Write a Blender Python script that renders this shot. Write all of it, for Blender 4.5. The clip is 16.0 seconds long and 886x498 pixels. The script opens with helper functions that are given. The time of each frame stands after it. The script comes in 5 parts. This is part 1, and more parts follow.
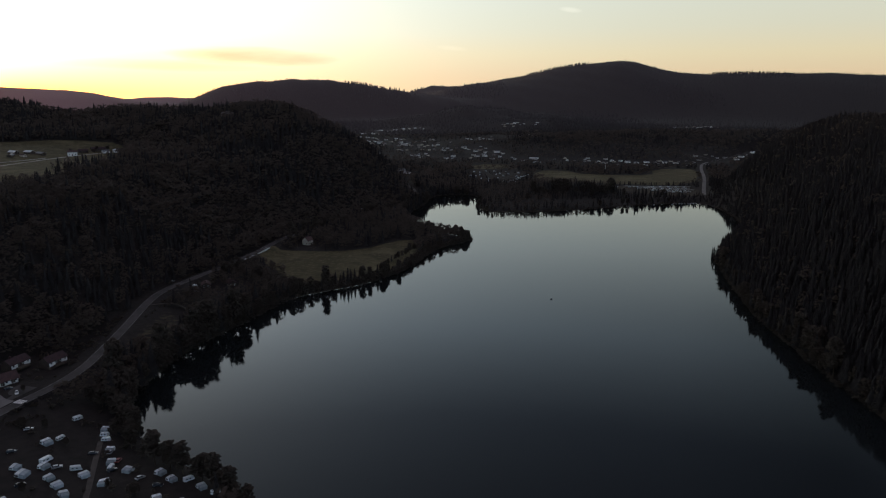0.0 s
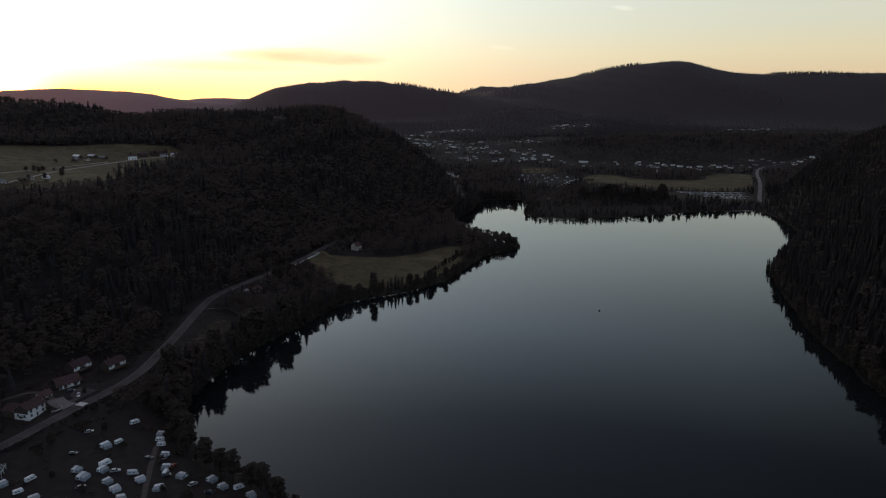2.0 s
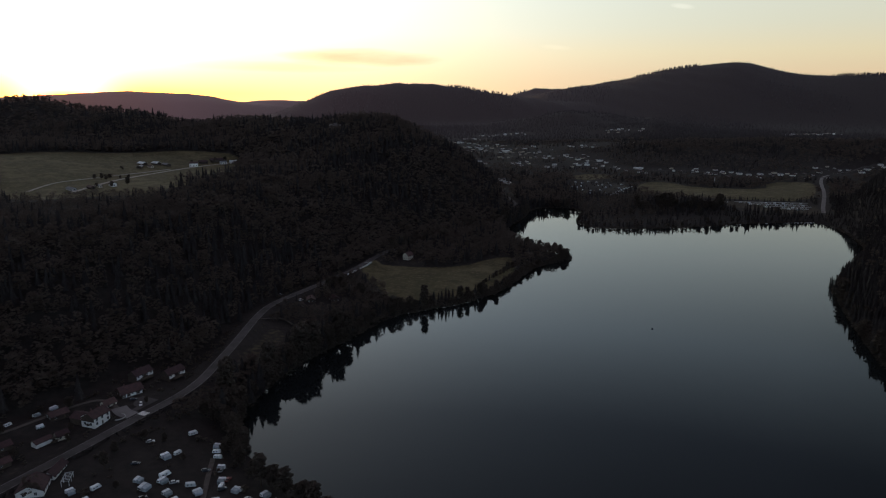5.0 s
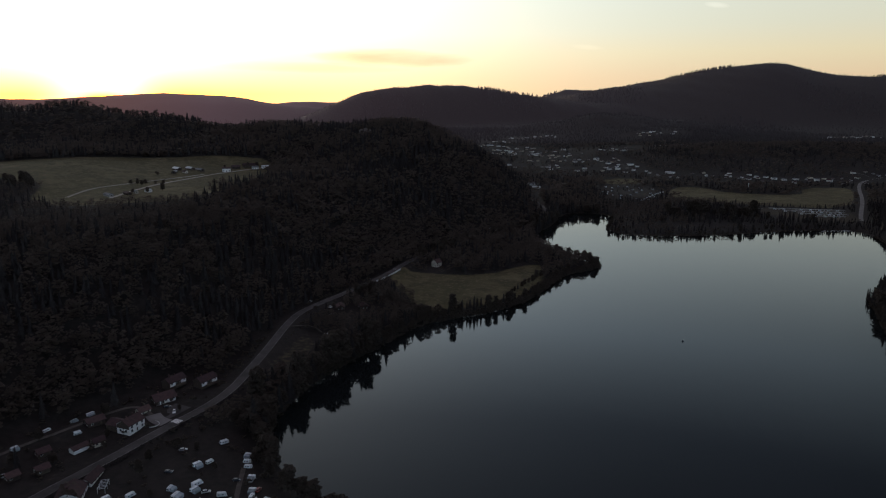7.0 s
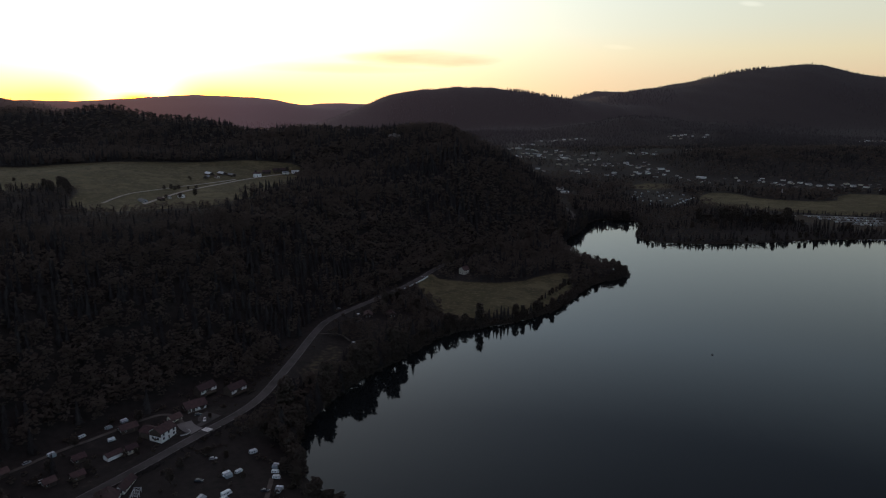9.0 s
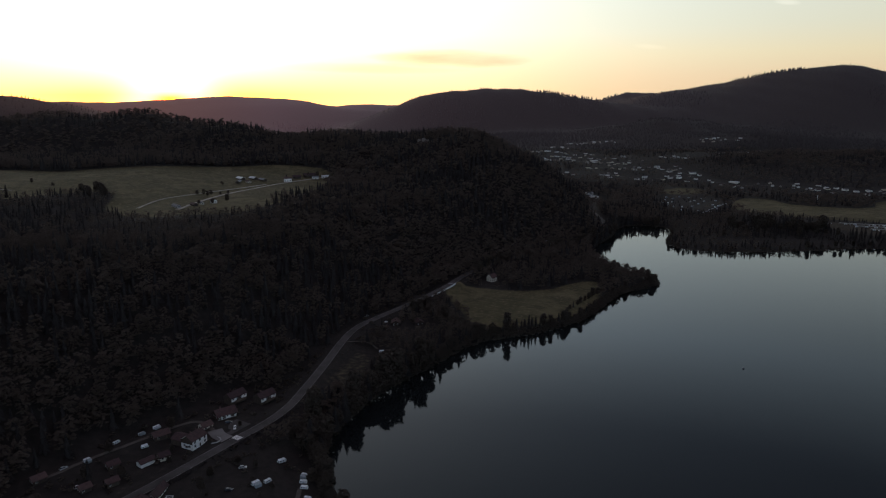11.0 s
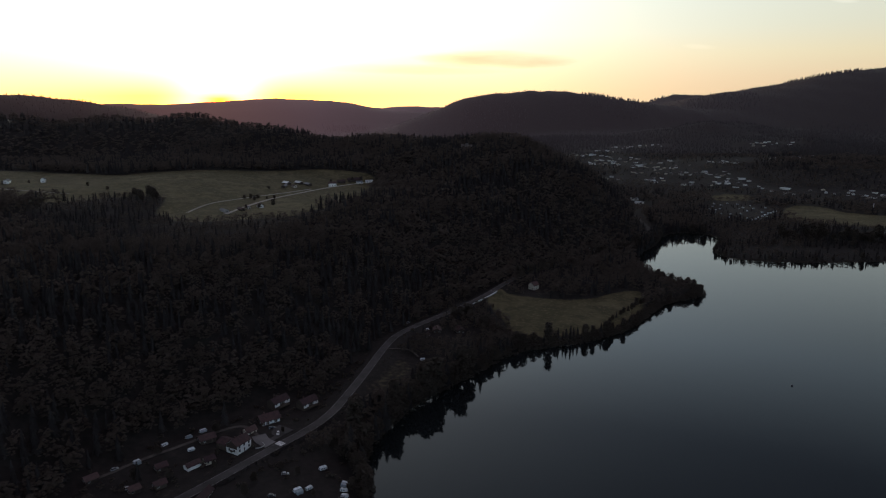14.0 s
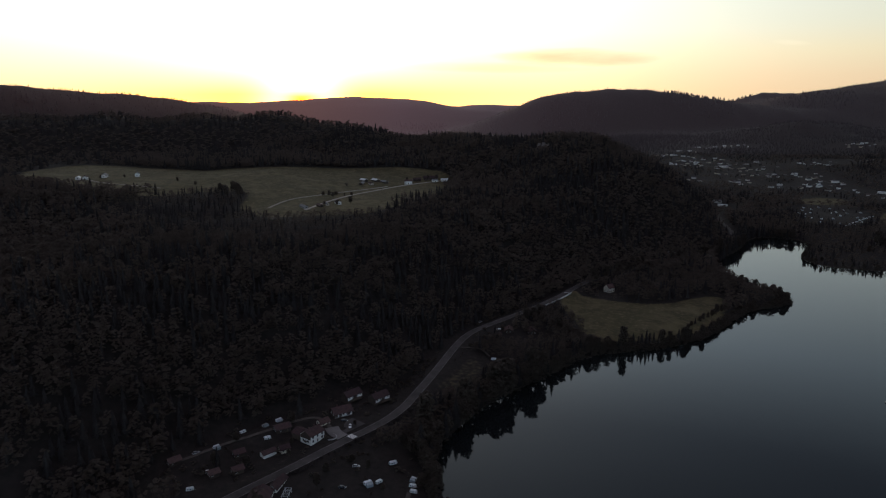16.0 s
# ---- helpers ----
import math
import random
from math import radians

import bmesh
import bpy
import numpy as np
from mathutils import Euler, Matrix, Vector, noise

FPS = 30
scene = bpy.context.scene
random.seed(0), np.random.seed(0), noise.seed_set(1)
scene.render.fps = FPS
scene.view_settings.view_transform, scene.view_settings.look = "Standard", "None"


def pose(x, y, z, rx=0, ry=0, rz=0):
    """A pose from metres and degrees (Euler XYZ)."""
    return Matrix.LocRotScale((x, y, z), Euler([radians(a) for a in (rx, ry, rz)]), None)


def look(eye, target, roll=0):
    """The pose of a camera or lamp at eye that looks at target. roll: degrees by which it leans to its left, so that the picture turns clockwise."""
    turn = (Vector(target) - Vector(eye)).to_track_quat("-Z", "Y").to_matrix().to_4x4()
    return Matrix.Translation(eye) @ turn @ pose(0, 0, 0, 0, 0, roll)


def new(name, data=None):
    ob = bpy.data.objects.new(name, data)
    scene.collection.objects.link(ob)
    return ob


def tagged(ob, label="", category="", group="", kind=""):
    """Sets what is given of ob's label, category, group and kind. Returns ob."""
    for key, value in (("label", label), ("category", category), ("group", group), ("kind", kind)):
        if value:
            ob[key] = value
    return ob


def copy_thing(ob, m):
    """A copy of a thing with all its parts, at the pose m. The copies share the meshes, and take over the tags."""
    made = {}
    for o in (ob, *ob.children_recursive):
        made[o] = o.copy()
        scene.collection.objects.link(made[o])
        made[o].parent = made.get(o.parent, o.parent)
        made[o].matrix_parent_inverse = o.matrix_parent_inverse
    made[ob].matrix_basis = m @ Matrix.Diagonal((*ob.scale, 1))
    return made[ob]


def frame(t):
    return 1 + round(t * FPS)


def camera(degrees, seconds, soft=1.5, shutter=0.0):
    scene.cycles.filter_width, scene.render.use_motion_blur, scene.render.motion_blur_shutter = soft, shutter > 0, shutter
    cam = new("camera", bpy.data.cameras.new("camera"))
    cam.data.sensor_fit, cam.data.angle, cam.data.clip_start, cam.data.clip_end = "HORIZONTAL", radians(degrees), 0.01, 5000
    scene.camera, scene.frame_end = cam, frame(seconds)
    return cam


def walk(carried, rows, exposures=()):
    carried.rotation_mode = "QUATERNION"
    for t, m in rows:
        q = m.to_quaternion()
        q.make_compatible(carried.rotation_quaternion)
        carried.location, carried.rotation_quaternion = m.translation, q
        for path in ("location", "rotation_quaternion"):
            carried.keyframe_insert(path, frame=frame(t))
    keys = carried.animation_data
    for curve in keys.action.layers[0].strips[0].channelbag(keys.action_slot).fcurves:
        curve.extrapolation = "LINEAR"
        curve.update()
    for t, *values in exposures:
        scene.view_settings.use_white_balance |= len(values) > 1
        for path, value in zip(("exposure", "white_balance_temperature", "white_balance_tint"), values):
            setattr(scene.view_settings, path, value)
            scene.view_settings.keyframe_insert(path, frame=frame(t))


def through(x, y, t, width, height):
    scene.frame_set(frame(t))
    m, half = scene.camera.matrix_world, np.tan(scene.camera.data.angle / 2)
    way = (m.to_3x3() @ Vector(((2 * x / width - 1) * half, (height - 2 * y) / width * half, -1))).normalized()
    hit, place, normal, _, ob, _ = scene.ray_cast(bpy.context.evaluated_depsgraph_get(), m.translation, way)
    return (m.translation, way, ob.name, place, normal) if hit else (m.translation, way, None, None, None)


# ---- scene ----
cam = camera(64.9, 16.0, 1.1)
# seconds, eye x, y, z (metres over the lake), turn to the left, tilt, lean
ROWS = [
    (0.0, 0.00, 0.00, 160.00, 1.28, -12.57, -0.16),
    (0.5, -0.04, 0.11, 161.89, 2.49, -12.58, -0.15),
    (1.0, -0.09, 0.23, 163.79, 3.63, -12.59, -0.12),
    (1.5, -0.16, 0.36, 165.69, 4.47, -12.60, -0.09),
    (2.0, -0.23, 0.47, 167.60, 5.23, -12.61, -0.10),
    (2.5, -0.32, 0.54, 169.49, 5.96, -12.62, -0.10),
    (3.0, -0.40, 0.61, 171.36, 6.70, -12.62, -0.09),
    (3.5, -0.46, 0.70, 173.22, 7.46, -12.62, -0.05),
    (4.0, -0.50, 0.78, 175.09, 8.18, -12.61, -0.06),
    (6.5, -0.69, 1.04, 184.31, 11.30, -12.58, 0.02),
    (7.0, -0.73, 1.08, 186.17, 11.89, -12.57, 0.02),
    (7.5, -0.75, 1.15, 188.05, 12.47, -12.56, 0.03),
    (8.0, -0.76, 1.22, 189.95, 13.05, -12.56, 0.05),
    (8.5, -0.76, 1.31, 191.85, 13.63, -12.56, 0.04),
    (9.0, -0.76, 1.41, 193.74, 14.21, -12.54, 0.03),
    (11.5, -0.99, 1.79, 202.97, 17.13, -12.50, 0.07),
    (12.0, -1.00, 1.85, 204.52, 17.70, -12.46, 0.08),
    (12.5, -0.99, 1.87, 205.73, 18.31, -12.45, 0.05),
    (13.0, -0.97, 1.88, 206.62, 18.91, -12.43, 0.08),
    (13.5, -0.95, 1.88, 207.24, 19.51, -12.44, 0.08),
    (14.0, -0.95, 1.87, 207.65, 20.09, -12.44, 0.08),
    (14.5, -0.99, 1.85, 207.92, 20.67, -12.46, 0.09),
    (15.0, -1.04, 1.87, 208.10, 22.71, -12.49, 0.11),
    (15.5, -1.08, 1.93, 208.23, 24.62, -12.53, 0.11),
    (16.0, -1.10, 2.03, 208.35, 26.28, -12.57, 0.10),
]
walk(cam, [(t, pose(x, y, z, 90 + tilt, lean, turn)) for t, x, y, z, turn, tilt, lean in ROWS])

# ---- sky and sun ----
SUN_TURN, SUN_UP = 37.9, 0.4          # degrees left of straight ahead, degrees over the horizon
world = bpy.data.worlds.new("evening_sky")
scene.world = world
world.use_nodes = True
wn, wl = world.node_tree.nodes, world.node_tree.links
wn.clear()


def wmath(op, a, b=0.0, clamp=False):
    n = wn.new("ShaderNodeMath")
    n.operation, n.use_clamp = op, clamp
    for i, v in enumerate((a, b)):
        if isinstance(v, (int, float)):
            n.inputs[i].default_value = v
        else:
            wl.new(v, n.inputs[i])
    return n.outputs[0]


coord = wn.new("ShaderNodeTexCoord")
lift = wn.new("ShaderNodeVectorMath")
lift.operation = "ADD"
lift.inputs[1].default_value = (0, 0, 0.045)       # the air's horizon lies lower than the ridges
wl.new(coord.outputs["Generated"], lift.inputs[0])
sky = wn.new("ShaderNodeTexSky")
sky.sky_type, sky.sun_disc = "NISHITA", False
sky.sun_elevation, sky.sun_rotation = radians(2.2), radians(-SUN_TURN)
sky.altitude, sky.air_density, sky.dust_density, sky.ozone_density = 400, 1.0, 1.6, 1.6
wl.new(lift.outputs[0], sky.inputs[0])
sep = wn.new("ShaderNodeSeparateXYZ")
wl.new(coord.outputs["Generated"], sep.inputs[0])
height = wmath("MULTIPLY", wmath("ARCSINE", sep.outputs["Z"]), 57.2958)      # degrees over the horizon
# evening air: from the dusty horizon to the dim zenith
air = wn.new("ShaderNodeValToRGB")
wl.new(wmath("DIVIDE", wmath("ADD", height, 5.0), 95.0, True), air.inputs[0])
AIR = ((-1, 0.62, 0.45, 0.31), (1.2, 0.69, 0.52, 0.34), (3, 0.71, 0.61, 0.40), (5, 0.65, 0.63, 0.49), (8.5, 0.62, 0.66, 0.58), (12, 0.57, 0.65, 0.64),
       (19, 0.39, 0.49, 0.57), (26, 0.110, 0.135, 0.185), (34, 0.080, 0.085, 0.117), (48, 0.152, 0.138, 0.178), (62, 0.220, 0.190, 0.242), (90, 0.235, 0.200, 0.250))
while len(air.color_ramp.elements) < len(AIR):
    air.color_ramp.elements.new(0.5)
for el, (deg, *rgb) in zip(air.color_ramp.elements, AIR):
    el.position, el.color = (deg + 5) / 95, (*rgb, 1)


def toward(way, sharp):
    """Falls off with the angle from a direction of the sky."""
    d = wn.new("ShaderNodeVectorMath")
    d.operation = "DOT_PRODUCT"
    wl.new(coord.outputs["Generated"], d.inputs[0])
    d.inputs[1].default_value = Vector(way).normalized()
    return wmath("POWER", wmath("MAXIMUM", d.outputs["Value"], 0.0), sharp)


def mixed_in(kind, a, b, fac):
    m = wn.new("ShaderNodeMix")
    m.data_type, m.blend_type, m.clamp_factor = "RGBA", kind, False
    for sock, v in (("A", a), ("B", b), ("Factor", fac)):
        if isinstance(v, tuple):
            m.inputs[sock].default_value = (*v, 1)
        elif isinstance(v, float):
            m.inputs[sock].default_value = v
        else:
            wl.new(v, m.inputs[sock])
    return m.outputs["Result"]


SUN_DISC = (-math.sin(radians(SUN_TURN - 0.4)), math.cos(radians(SUN_TURN - 0.4)), -0.011)
skyc = mixed_in("ADD", air.outputs[0], sky.outputs[0], 0.03)
skyc = mixed_in("ADD", skyc, (0.42, 0.52, 0.60), toward(SUN_DISC, 5.0))
skyc = mixed_in("ADD", skyc, (1.1, 0.90, 0.62), toward(SUN_DISC, 14.0))
skyc = mixed_in("ADD", skyc, (4.0, 3.2, 1.9), toward(SUN_DISC, 110.0))
skyc = mixed_in("ADD", skyc, (30.0, 17.0, 3.0), toward(SUN_DISC, 9000.0))
skyc = mixed_in("ADD", skyc, (300.0, 160.0, 40.0), toward(SUN_DISC, 40000.0))
mellow = wmath("DIVIDE", wmath("SUBTRACT", 12.0, height), 12.0, True)
skyc = mixed_in("MULTIPLY", skyc, (1.0, 0.94, 0.78), wmath("MULTIPLY", mellow, toward(SUN_DISC, 4.0)))
warm = wmath("DIVIDE", wmath("SUBTRACT", 4.5, height), 4.5, True)            # thick air reddens what lies low
skyc = mixed_in("MULTIPLY", skyc, (1.0, 0.78, 0.45), wmath("MULTIPLY", warm, toward(SUN_DISC, 5.0)))
skyc = mixed_in("MULTIPLY", skyc, (1.0, 0.62, 0.14), wmath("MULTIPLY", wmath("POWER", warm, 1.6), toward(SUN_DISC, 45.0)))
skyc = mixed_in("ADD", skyc, (2.6, 2.2, 1.5), toward(SUN_DISC, 900.0))     # the bright air right round the sun
flat_dot = wn.new("ShaderNodeVectorMath")
flat_dot.operation = "DOT_PRODUCT"
wl.new(coord.outputs["Generated"], flat_dot.inputs[0])
flat_dot.inputs[1].default_value = (-math.sin(radians(SUN_TURN)), math.cos(radians(SUN_TURN)), 0.0)
flat_way = wmath("DIVIDE", flat_dot.outputs["Value"], wmath("COSINE", wmath("DIVIDE", height, 57.2958)))
near_sun = wmath("MINIMUM", wmath("ADD", 0.18, wmath("MULTIPLY", flat_way, 1.08)), wmath("ADD", -0.436, wmath("MULTIPLY", flat_way, 2.2)))
side = wmath("MAXIMUM", near_sun, wmath("SUBTRACT", 0.62, wmath("MULTIPLY", flat_way, 0.7)))   # dimmest across, paler again opposite the sun
mid_air = wmath("MULTIPLY", wmath("DIVIDE", wmath("SUBTRACT", height, 9.0), 8.0, True), wmath("DIVIDE", wmath("SUBTRACT", 52.0, height), 14.0, True))
dim = wn.new("ShaderNodeCombineXYZ")
for axis in range(3):
    wl.new(side, dim.inputs[axis])
skyc = mixed_in("MULTIPLY", skyc, dim.outputs[0], mid_air)
low = wmath("DIVIDE", wmath("SUBTRACT", 0.75, height), 0.95, True)
skyc = mixed_in("MULTIPLY", skyc, (1.0, 0.13, 0.006), wmath("MULTIPLY", low, toward(SUN_DISC, 2600.0)))
rear = wmath("MULTIPLY", wmath("DIVIDE", wmath("SUBTRACT", 0.15, flat_way), 0.6, True), wmath("DIVIDE", wmath("SUBTRACT", 20.0, height), 10.0, True))
skyc = mixed_in("MULTIPLY", skyc, (0.72, 0.98, 1.5), rear)       # the blue rim of night opposite the sun
# one thin flat cloud and a small wisp
turn = wmath("MULTIPLY", wmath("ARCTAN2", wmath("MULTIPLY", sep.outputs["X"], -1.0), sep.outputs["Y"]), 57.2958)
puff = wn.new("ShaderNodeTexNoise")
puff.inputs["Scale"].default_value, puff.inputs["Detail"].default_value = 9.0, 5
flat = wn.new("ShaderNodeMapping")
flat.inputs["Scale"].default_value = (1.0, 1.0, 7.0)
wl.new(coord.outputs["Generated"], flat.inputs[0]), wl.new(flat.outputs[0], puff.inputs["Vector"])


def streak(left, up, long, thick):
    u = wmath("DIVIDE", wmath("SUBTRACT", turn, left), long)
    v = wmath("DIVIDE", wmath("SUBTRACT", height, wmath("ADD", up, wmath("MULTIPLY", u, 0.12))), thick)
    d = wmath("ADD", wmath("MULTIPLY", u, u), wmath("MULTIPLY", v, v))
    edge = wmath("ADD", wmath("SUBTRACT", 1.05, d), wmath("MULTIPLY", wmath("SUBTRACT", puff.outputs["Fac"], 0.5), 1.6))
    return wmath("MULTIPLY", wmath("MAXIMUM", edge, 0.0), 0.9, True)


skyc = mixed_in("MULTIPLY", skyc, (0.74, 0.62, 0.57), streak(15.8, 2.74, 6.4, 0.72))
skyc = mixed_in("MULTIPLY", skyc, (0.82, 0.76, 0.72), wmath("MULTIPLY", streak(22.0, 2.0, 8.0, 0.42), 0.75))
skyc = mixed_in("ADD", skyc, (0.10, 0.09, 0.08), streak(-8.6, 6.3, 0.9, 0.2))
skyc = mixed_in("ADD", skyc, (0.06, 0.05, 0.04), streak(0.6, 3.5, 1.4, 0.22))
back = wn.new("ShaderNodeBackground")
back.inputs[1].default_value = 1.0
wl.new(skyc, back.inputs[0])
out = wn.new("ShaderNodeOutputWorld")
wl.new(back.outputs[0], out.inputs[0])

sun = new("sun", bpy.data.lights.new("sun", "SUN"))
sun.data.energy, sun.data.angle, sun.data.color = 1.0, radians(0.6), (1.0, 0.62, 0.34)
sun_way = Vector((-math.sin(radians(SUN_TURN)), math.cos(radians(SUN_TURN)), math.tan(radians(SUN_UP))))
sun.matrix_world = look((0, 0, 600), Vector((0, 0, 600)) - sun_way)
scene.view_settings.exposure = 0.0

# ---- materials ----


def material(name, base, dark=None, rough=0.9, scale=1.0, fine=8.0, bump=0.3, metal=0.0, spec=0.3, vary=0.0, island=False, coords="Object", deep=0.1):
    """A surface with two scales of variation, grain relief and, for copies, a random shade."""
    m = bpy.data.materials.new(name)
    m.use_nodes = True
    nt = m.node_tree
    n, l = nt.nodes, nt.links
    bsdf = n["Principled BSDF"]
    bsdf.inputs["Roughness"].default_value = rough
    bsdf.inputs["Metallic"].default_value = metal
    bsdf.inputs["Specular IOR Level"].default_value = spec
    tc = n.new("ShaderNodeTexCoord")
    big, small = n.new("ShaderNodeTexNoise"), n.new("ShaderNodeTexNoise")
    for tex, s, d in ((big, scale, 4), (small, fine, 3)):
        tex.inputs["Scale"].default_value, tex.inputs["Detail"].default_value = s, d
        l.new(tc.outputs[coords], tex.inputs["Vector"])
    dark = dark or tuple(c * 0.6 for c in base)
    mix = n.new("ShaderNodeMix")
    mix.data_type = "RGBA"
    mix.inputs["A"].default_value, mix.inputs["B"].default_value = (*dark, 1), (*base, 1)
    ramp = n.new("ShaderNodeMapRange")
    ramp.inputs["From Min"].default_value, ramp.inputs["From Max"].default_value = 0.35, 0.65
    l.new(big.outputs["Fac"], ramp.inputs["Value"])
    l.new(ramp.outputs[0], mix.inputs["Factor"])
    hsv = n.new("ShaderNodeHueSaturation")
    l.new(mix.outputs["Result"], hsv.inputs["Color"])
    grain = n.new("ShaderNodeMapRange")
    grain.inputs["To Min"].default_value, grain.inputs["To Max"].default_value = 0.7, 1.3
    l.new(small.outputs["Fac"], grain.inputs["Value"])
    value = grain.outputs[0]
    if vary:
        src = n.new("ShaderNodeNewGeometry").outputs["Random Per Island"] if island else n.new("ShaderNodeObjectInfo").outputs["Random"]
        r = n.new("ShaderNodeMapRange")
        r.inputs["To Min"].default_value, r.inputs["To Max"].default_value = 1 - vary, 1 + vary
        l.new(src, r.inputs["Value"])
        mul = n.new("ShaderNodeMath")
        mul.operation = "MULTIPLY"
        l.new(value, mul.inputs[0]), l.new(r.outputs[0], mul.inputs[1])
        value = mul.outputs[0]
        hue = n.new("ShaderNodeMapRange")
        hue.inputs["To Min"].default_value, hue.inputs["To Max"].default_value = 0.5 - vary * 0.06, 0.5 + vary * 0.06
        l.new(src, hue.inputs["Value"]), l.new(hue.outputs[0], hsv.inputs["Hue"])
    l.new(value, hsv.inputs["Value"])
    l.new(hsv.outputs["Color"], bsdf.inputs["Base Color"])
    if bump:
        b = n.new("ShaderNodeBump")
        b.inputs["Strength"].default_value, b.inputs["Distance"].default_value = bump, deep
        l.new(small.outputs["Fac"], b.inputs["Height"]), l.new(b.outputs[0], bsdf.inputs["Normal"])
    return m


M_SPRUCE = material("spruce_needles", (0.054, 0.049, 0.048), (0.042, 0.038, 0.038), 0.9, 0.05, 2.5, 0.6, spec=0.1, vary=0.16, island=True, deep=0.5)
M_LEAF = material("broad_leaves", (0.110, 0.089, 0.075), (0.086, 0.070, 0.059), 0.9, 0.04, 2.5, 0.6, spec=0.1, vary=0.10, island=True, deep=0.5)


def foliage(m, size, gaps, through):
    """Turns a plain cover into foliage: gaps between the leaves, and some light that shines through them."""
    n, l = m.node_tree.nodes, m.node_tree.links
    b, out_ = n["Principled BSDF"], n["Material Output"]
    shine, mix_, clear, open_ = n.new("ShaderNodeBsdfTranslucent"), n.new("ShaderNodeMixShader"), n.new("ShaderNodeBsdfTransparent"), n.new("ShaderNodeMixShader")
    l.new(b.inputs["Base Color"].links[0].from_socket, shine.inputs["Color"])
    mix_.inputs[0].default_value = through
    l.new(b.outputs[0], mix_.inputs[1]), l.new(shine.outputs[0], mix_.inputs[2])
    tc, t, cut = n.new("ShaderNodeTexCoord"), n.new("ShaderNodeTexNoise"), n.new("ShaderNodeMath")
    t.inputs["Scale"].default_value, t.inputs["Detail"].default_value = size, 2
    cut.operation, cut.inputs[1].default_value = "GREATER_THAN", gaps
    l.new(tc.outputs["Object"], t.inputs["Vector"]), l.new(t.outputs["Fac"], cut.inputs[0])
    l.new(cut.outputs[0], open_.inputs[0]), l.new(clear.outputs[0], open_.inputs[1]), l.new(mix_.outputs[0], open_.inputs[2])
    l.new(open_.outputs[0], out_.inputs["Surface"])


M_NEEDLES = M_SPRUCE.copy()
foliage(M_LEAF, 1.9, 0.44, 0.4)
foliage(M_SPRUCE, 2.0, 0.42, 0.25)
M_BARK = material("bark", (0.10, 0.075, 0.055), None, 0.95, 0.8, 9, 0.5)
M_ASPHALT = material("asphalt", (0.080, 0.070, 0.069), (0.043, 0.038, 0.037), 0.85, 0.09, 1.2, 0.2)
M_PALE_ASPHALT = material("pale_asphalt", (0.20, 0.185, 0.18), (0.13, 0.12, 0.118), 0.9, 0.1, 2, 0.2)
M_WORN_LINE = material("worn_road_paint", (0.26, 0.25, 0.24), (0.09, 0.08, 0.08), 0.9, 0.35, 4, 0.1)
M_GRAVEL = material("gravel", (0.36, 0.32, 0.28), (0.26, 0.23, 0.20), 0.95, 0.2, 3, 0.4)
M_ROCK = material("weathered_rock", (0.22, 0.19, 0.175), (0.12, 0.10, 0.095), 0.95, 0.25, 2.5, 0.6)
M_TRACK = material("trodden_track", (0.10, 0.085, 0.075), (0.065, 0.056, 0.05), 0.95, 0.3, 3, 0.4)
M_WHITE = material("white_render", (0.80, 0.79, 0.76), (0.70, 0.69, 0.66), 0.8, 0.4, 6, 0.1)
M_CREAM = material("cream_render", (0.62, 0.56, 0.46), (0.52, 0.47, 0.39), 0.85, 0.4, 6, 0.1, vary=0.25)
M_GREY = material("grey_render", (0.45, 0.44, 0.43), (0.36, 0.35, 0.34), 0.85, 0.4, 6, 0.1, vary=0.2)
M_ROOF = material("red_roof_tiles", (0.064, 0.036, 0.037), (0.044, 0.027, 0.029), 0.85, 0.5, 7, 0.4, vary=0.25)
M_BROWNROOF = material("brown_roof_tiles", (0.085, 0.047, 0.046), (0.058, 0.036, 0.036), 0.85, 0.5, 7, 0.4, vary=0.25)
M_SLATE = material("grey_roof", (0.16, 0.16, 0.17), (0.10, 0.10, 0.11), 0.7, 0.5, 7, 0.3, vary=0.25)
M_SHEET = material("pale_sheet_roof", (0.55, 0.57, 0.58), (0.42, 0.44, 0.45), 0.5, 0.4, 5, 0.1, vary=0.15)
M_PANE = material("window_glass", (0.02, 0.024, 0.03), (0.015, 0.018, 0.022), 0.12, 0.5, 3, 0.0, spec=0.25)
M_FRAME = material("painted_frame", (0.7, 0.69, 0.66), None, 0.6, 1, 8, 0.0)
M_WOOD = material("weathered_wood", (0.085, 0.062, 0.050), (0.055, 0.042, 0.035), 0.9, 0.7, 9, 0.4, vary=0.2)
M_VAN = material("caravan_shell", (0.73, 0.78, 0.80), (0.60, 0.65, 0.68), 0.35, 0.6, 6, 0.05, vary=0.2)
M_CANVAS = material("awning_canvas", (0.34, 0.39, 0.42), (0.24, 0.28, 0.31), 0.9, 0.6, 9, 0.3, vary=0.3)
M_TYRE = material("tyre_rubber", (0.025, 0.025, 0.025), None, 0.9, 2, 12, 0.2)
M_METAL = material("galvanised_metal", (0.5, 0.5, 0.5), (0.4, 0.4, 0.4), 0.4, 2, 12, 0.1, metal=0.7)


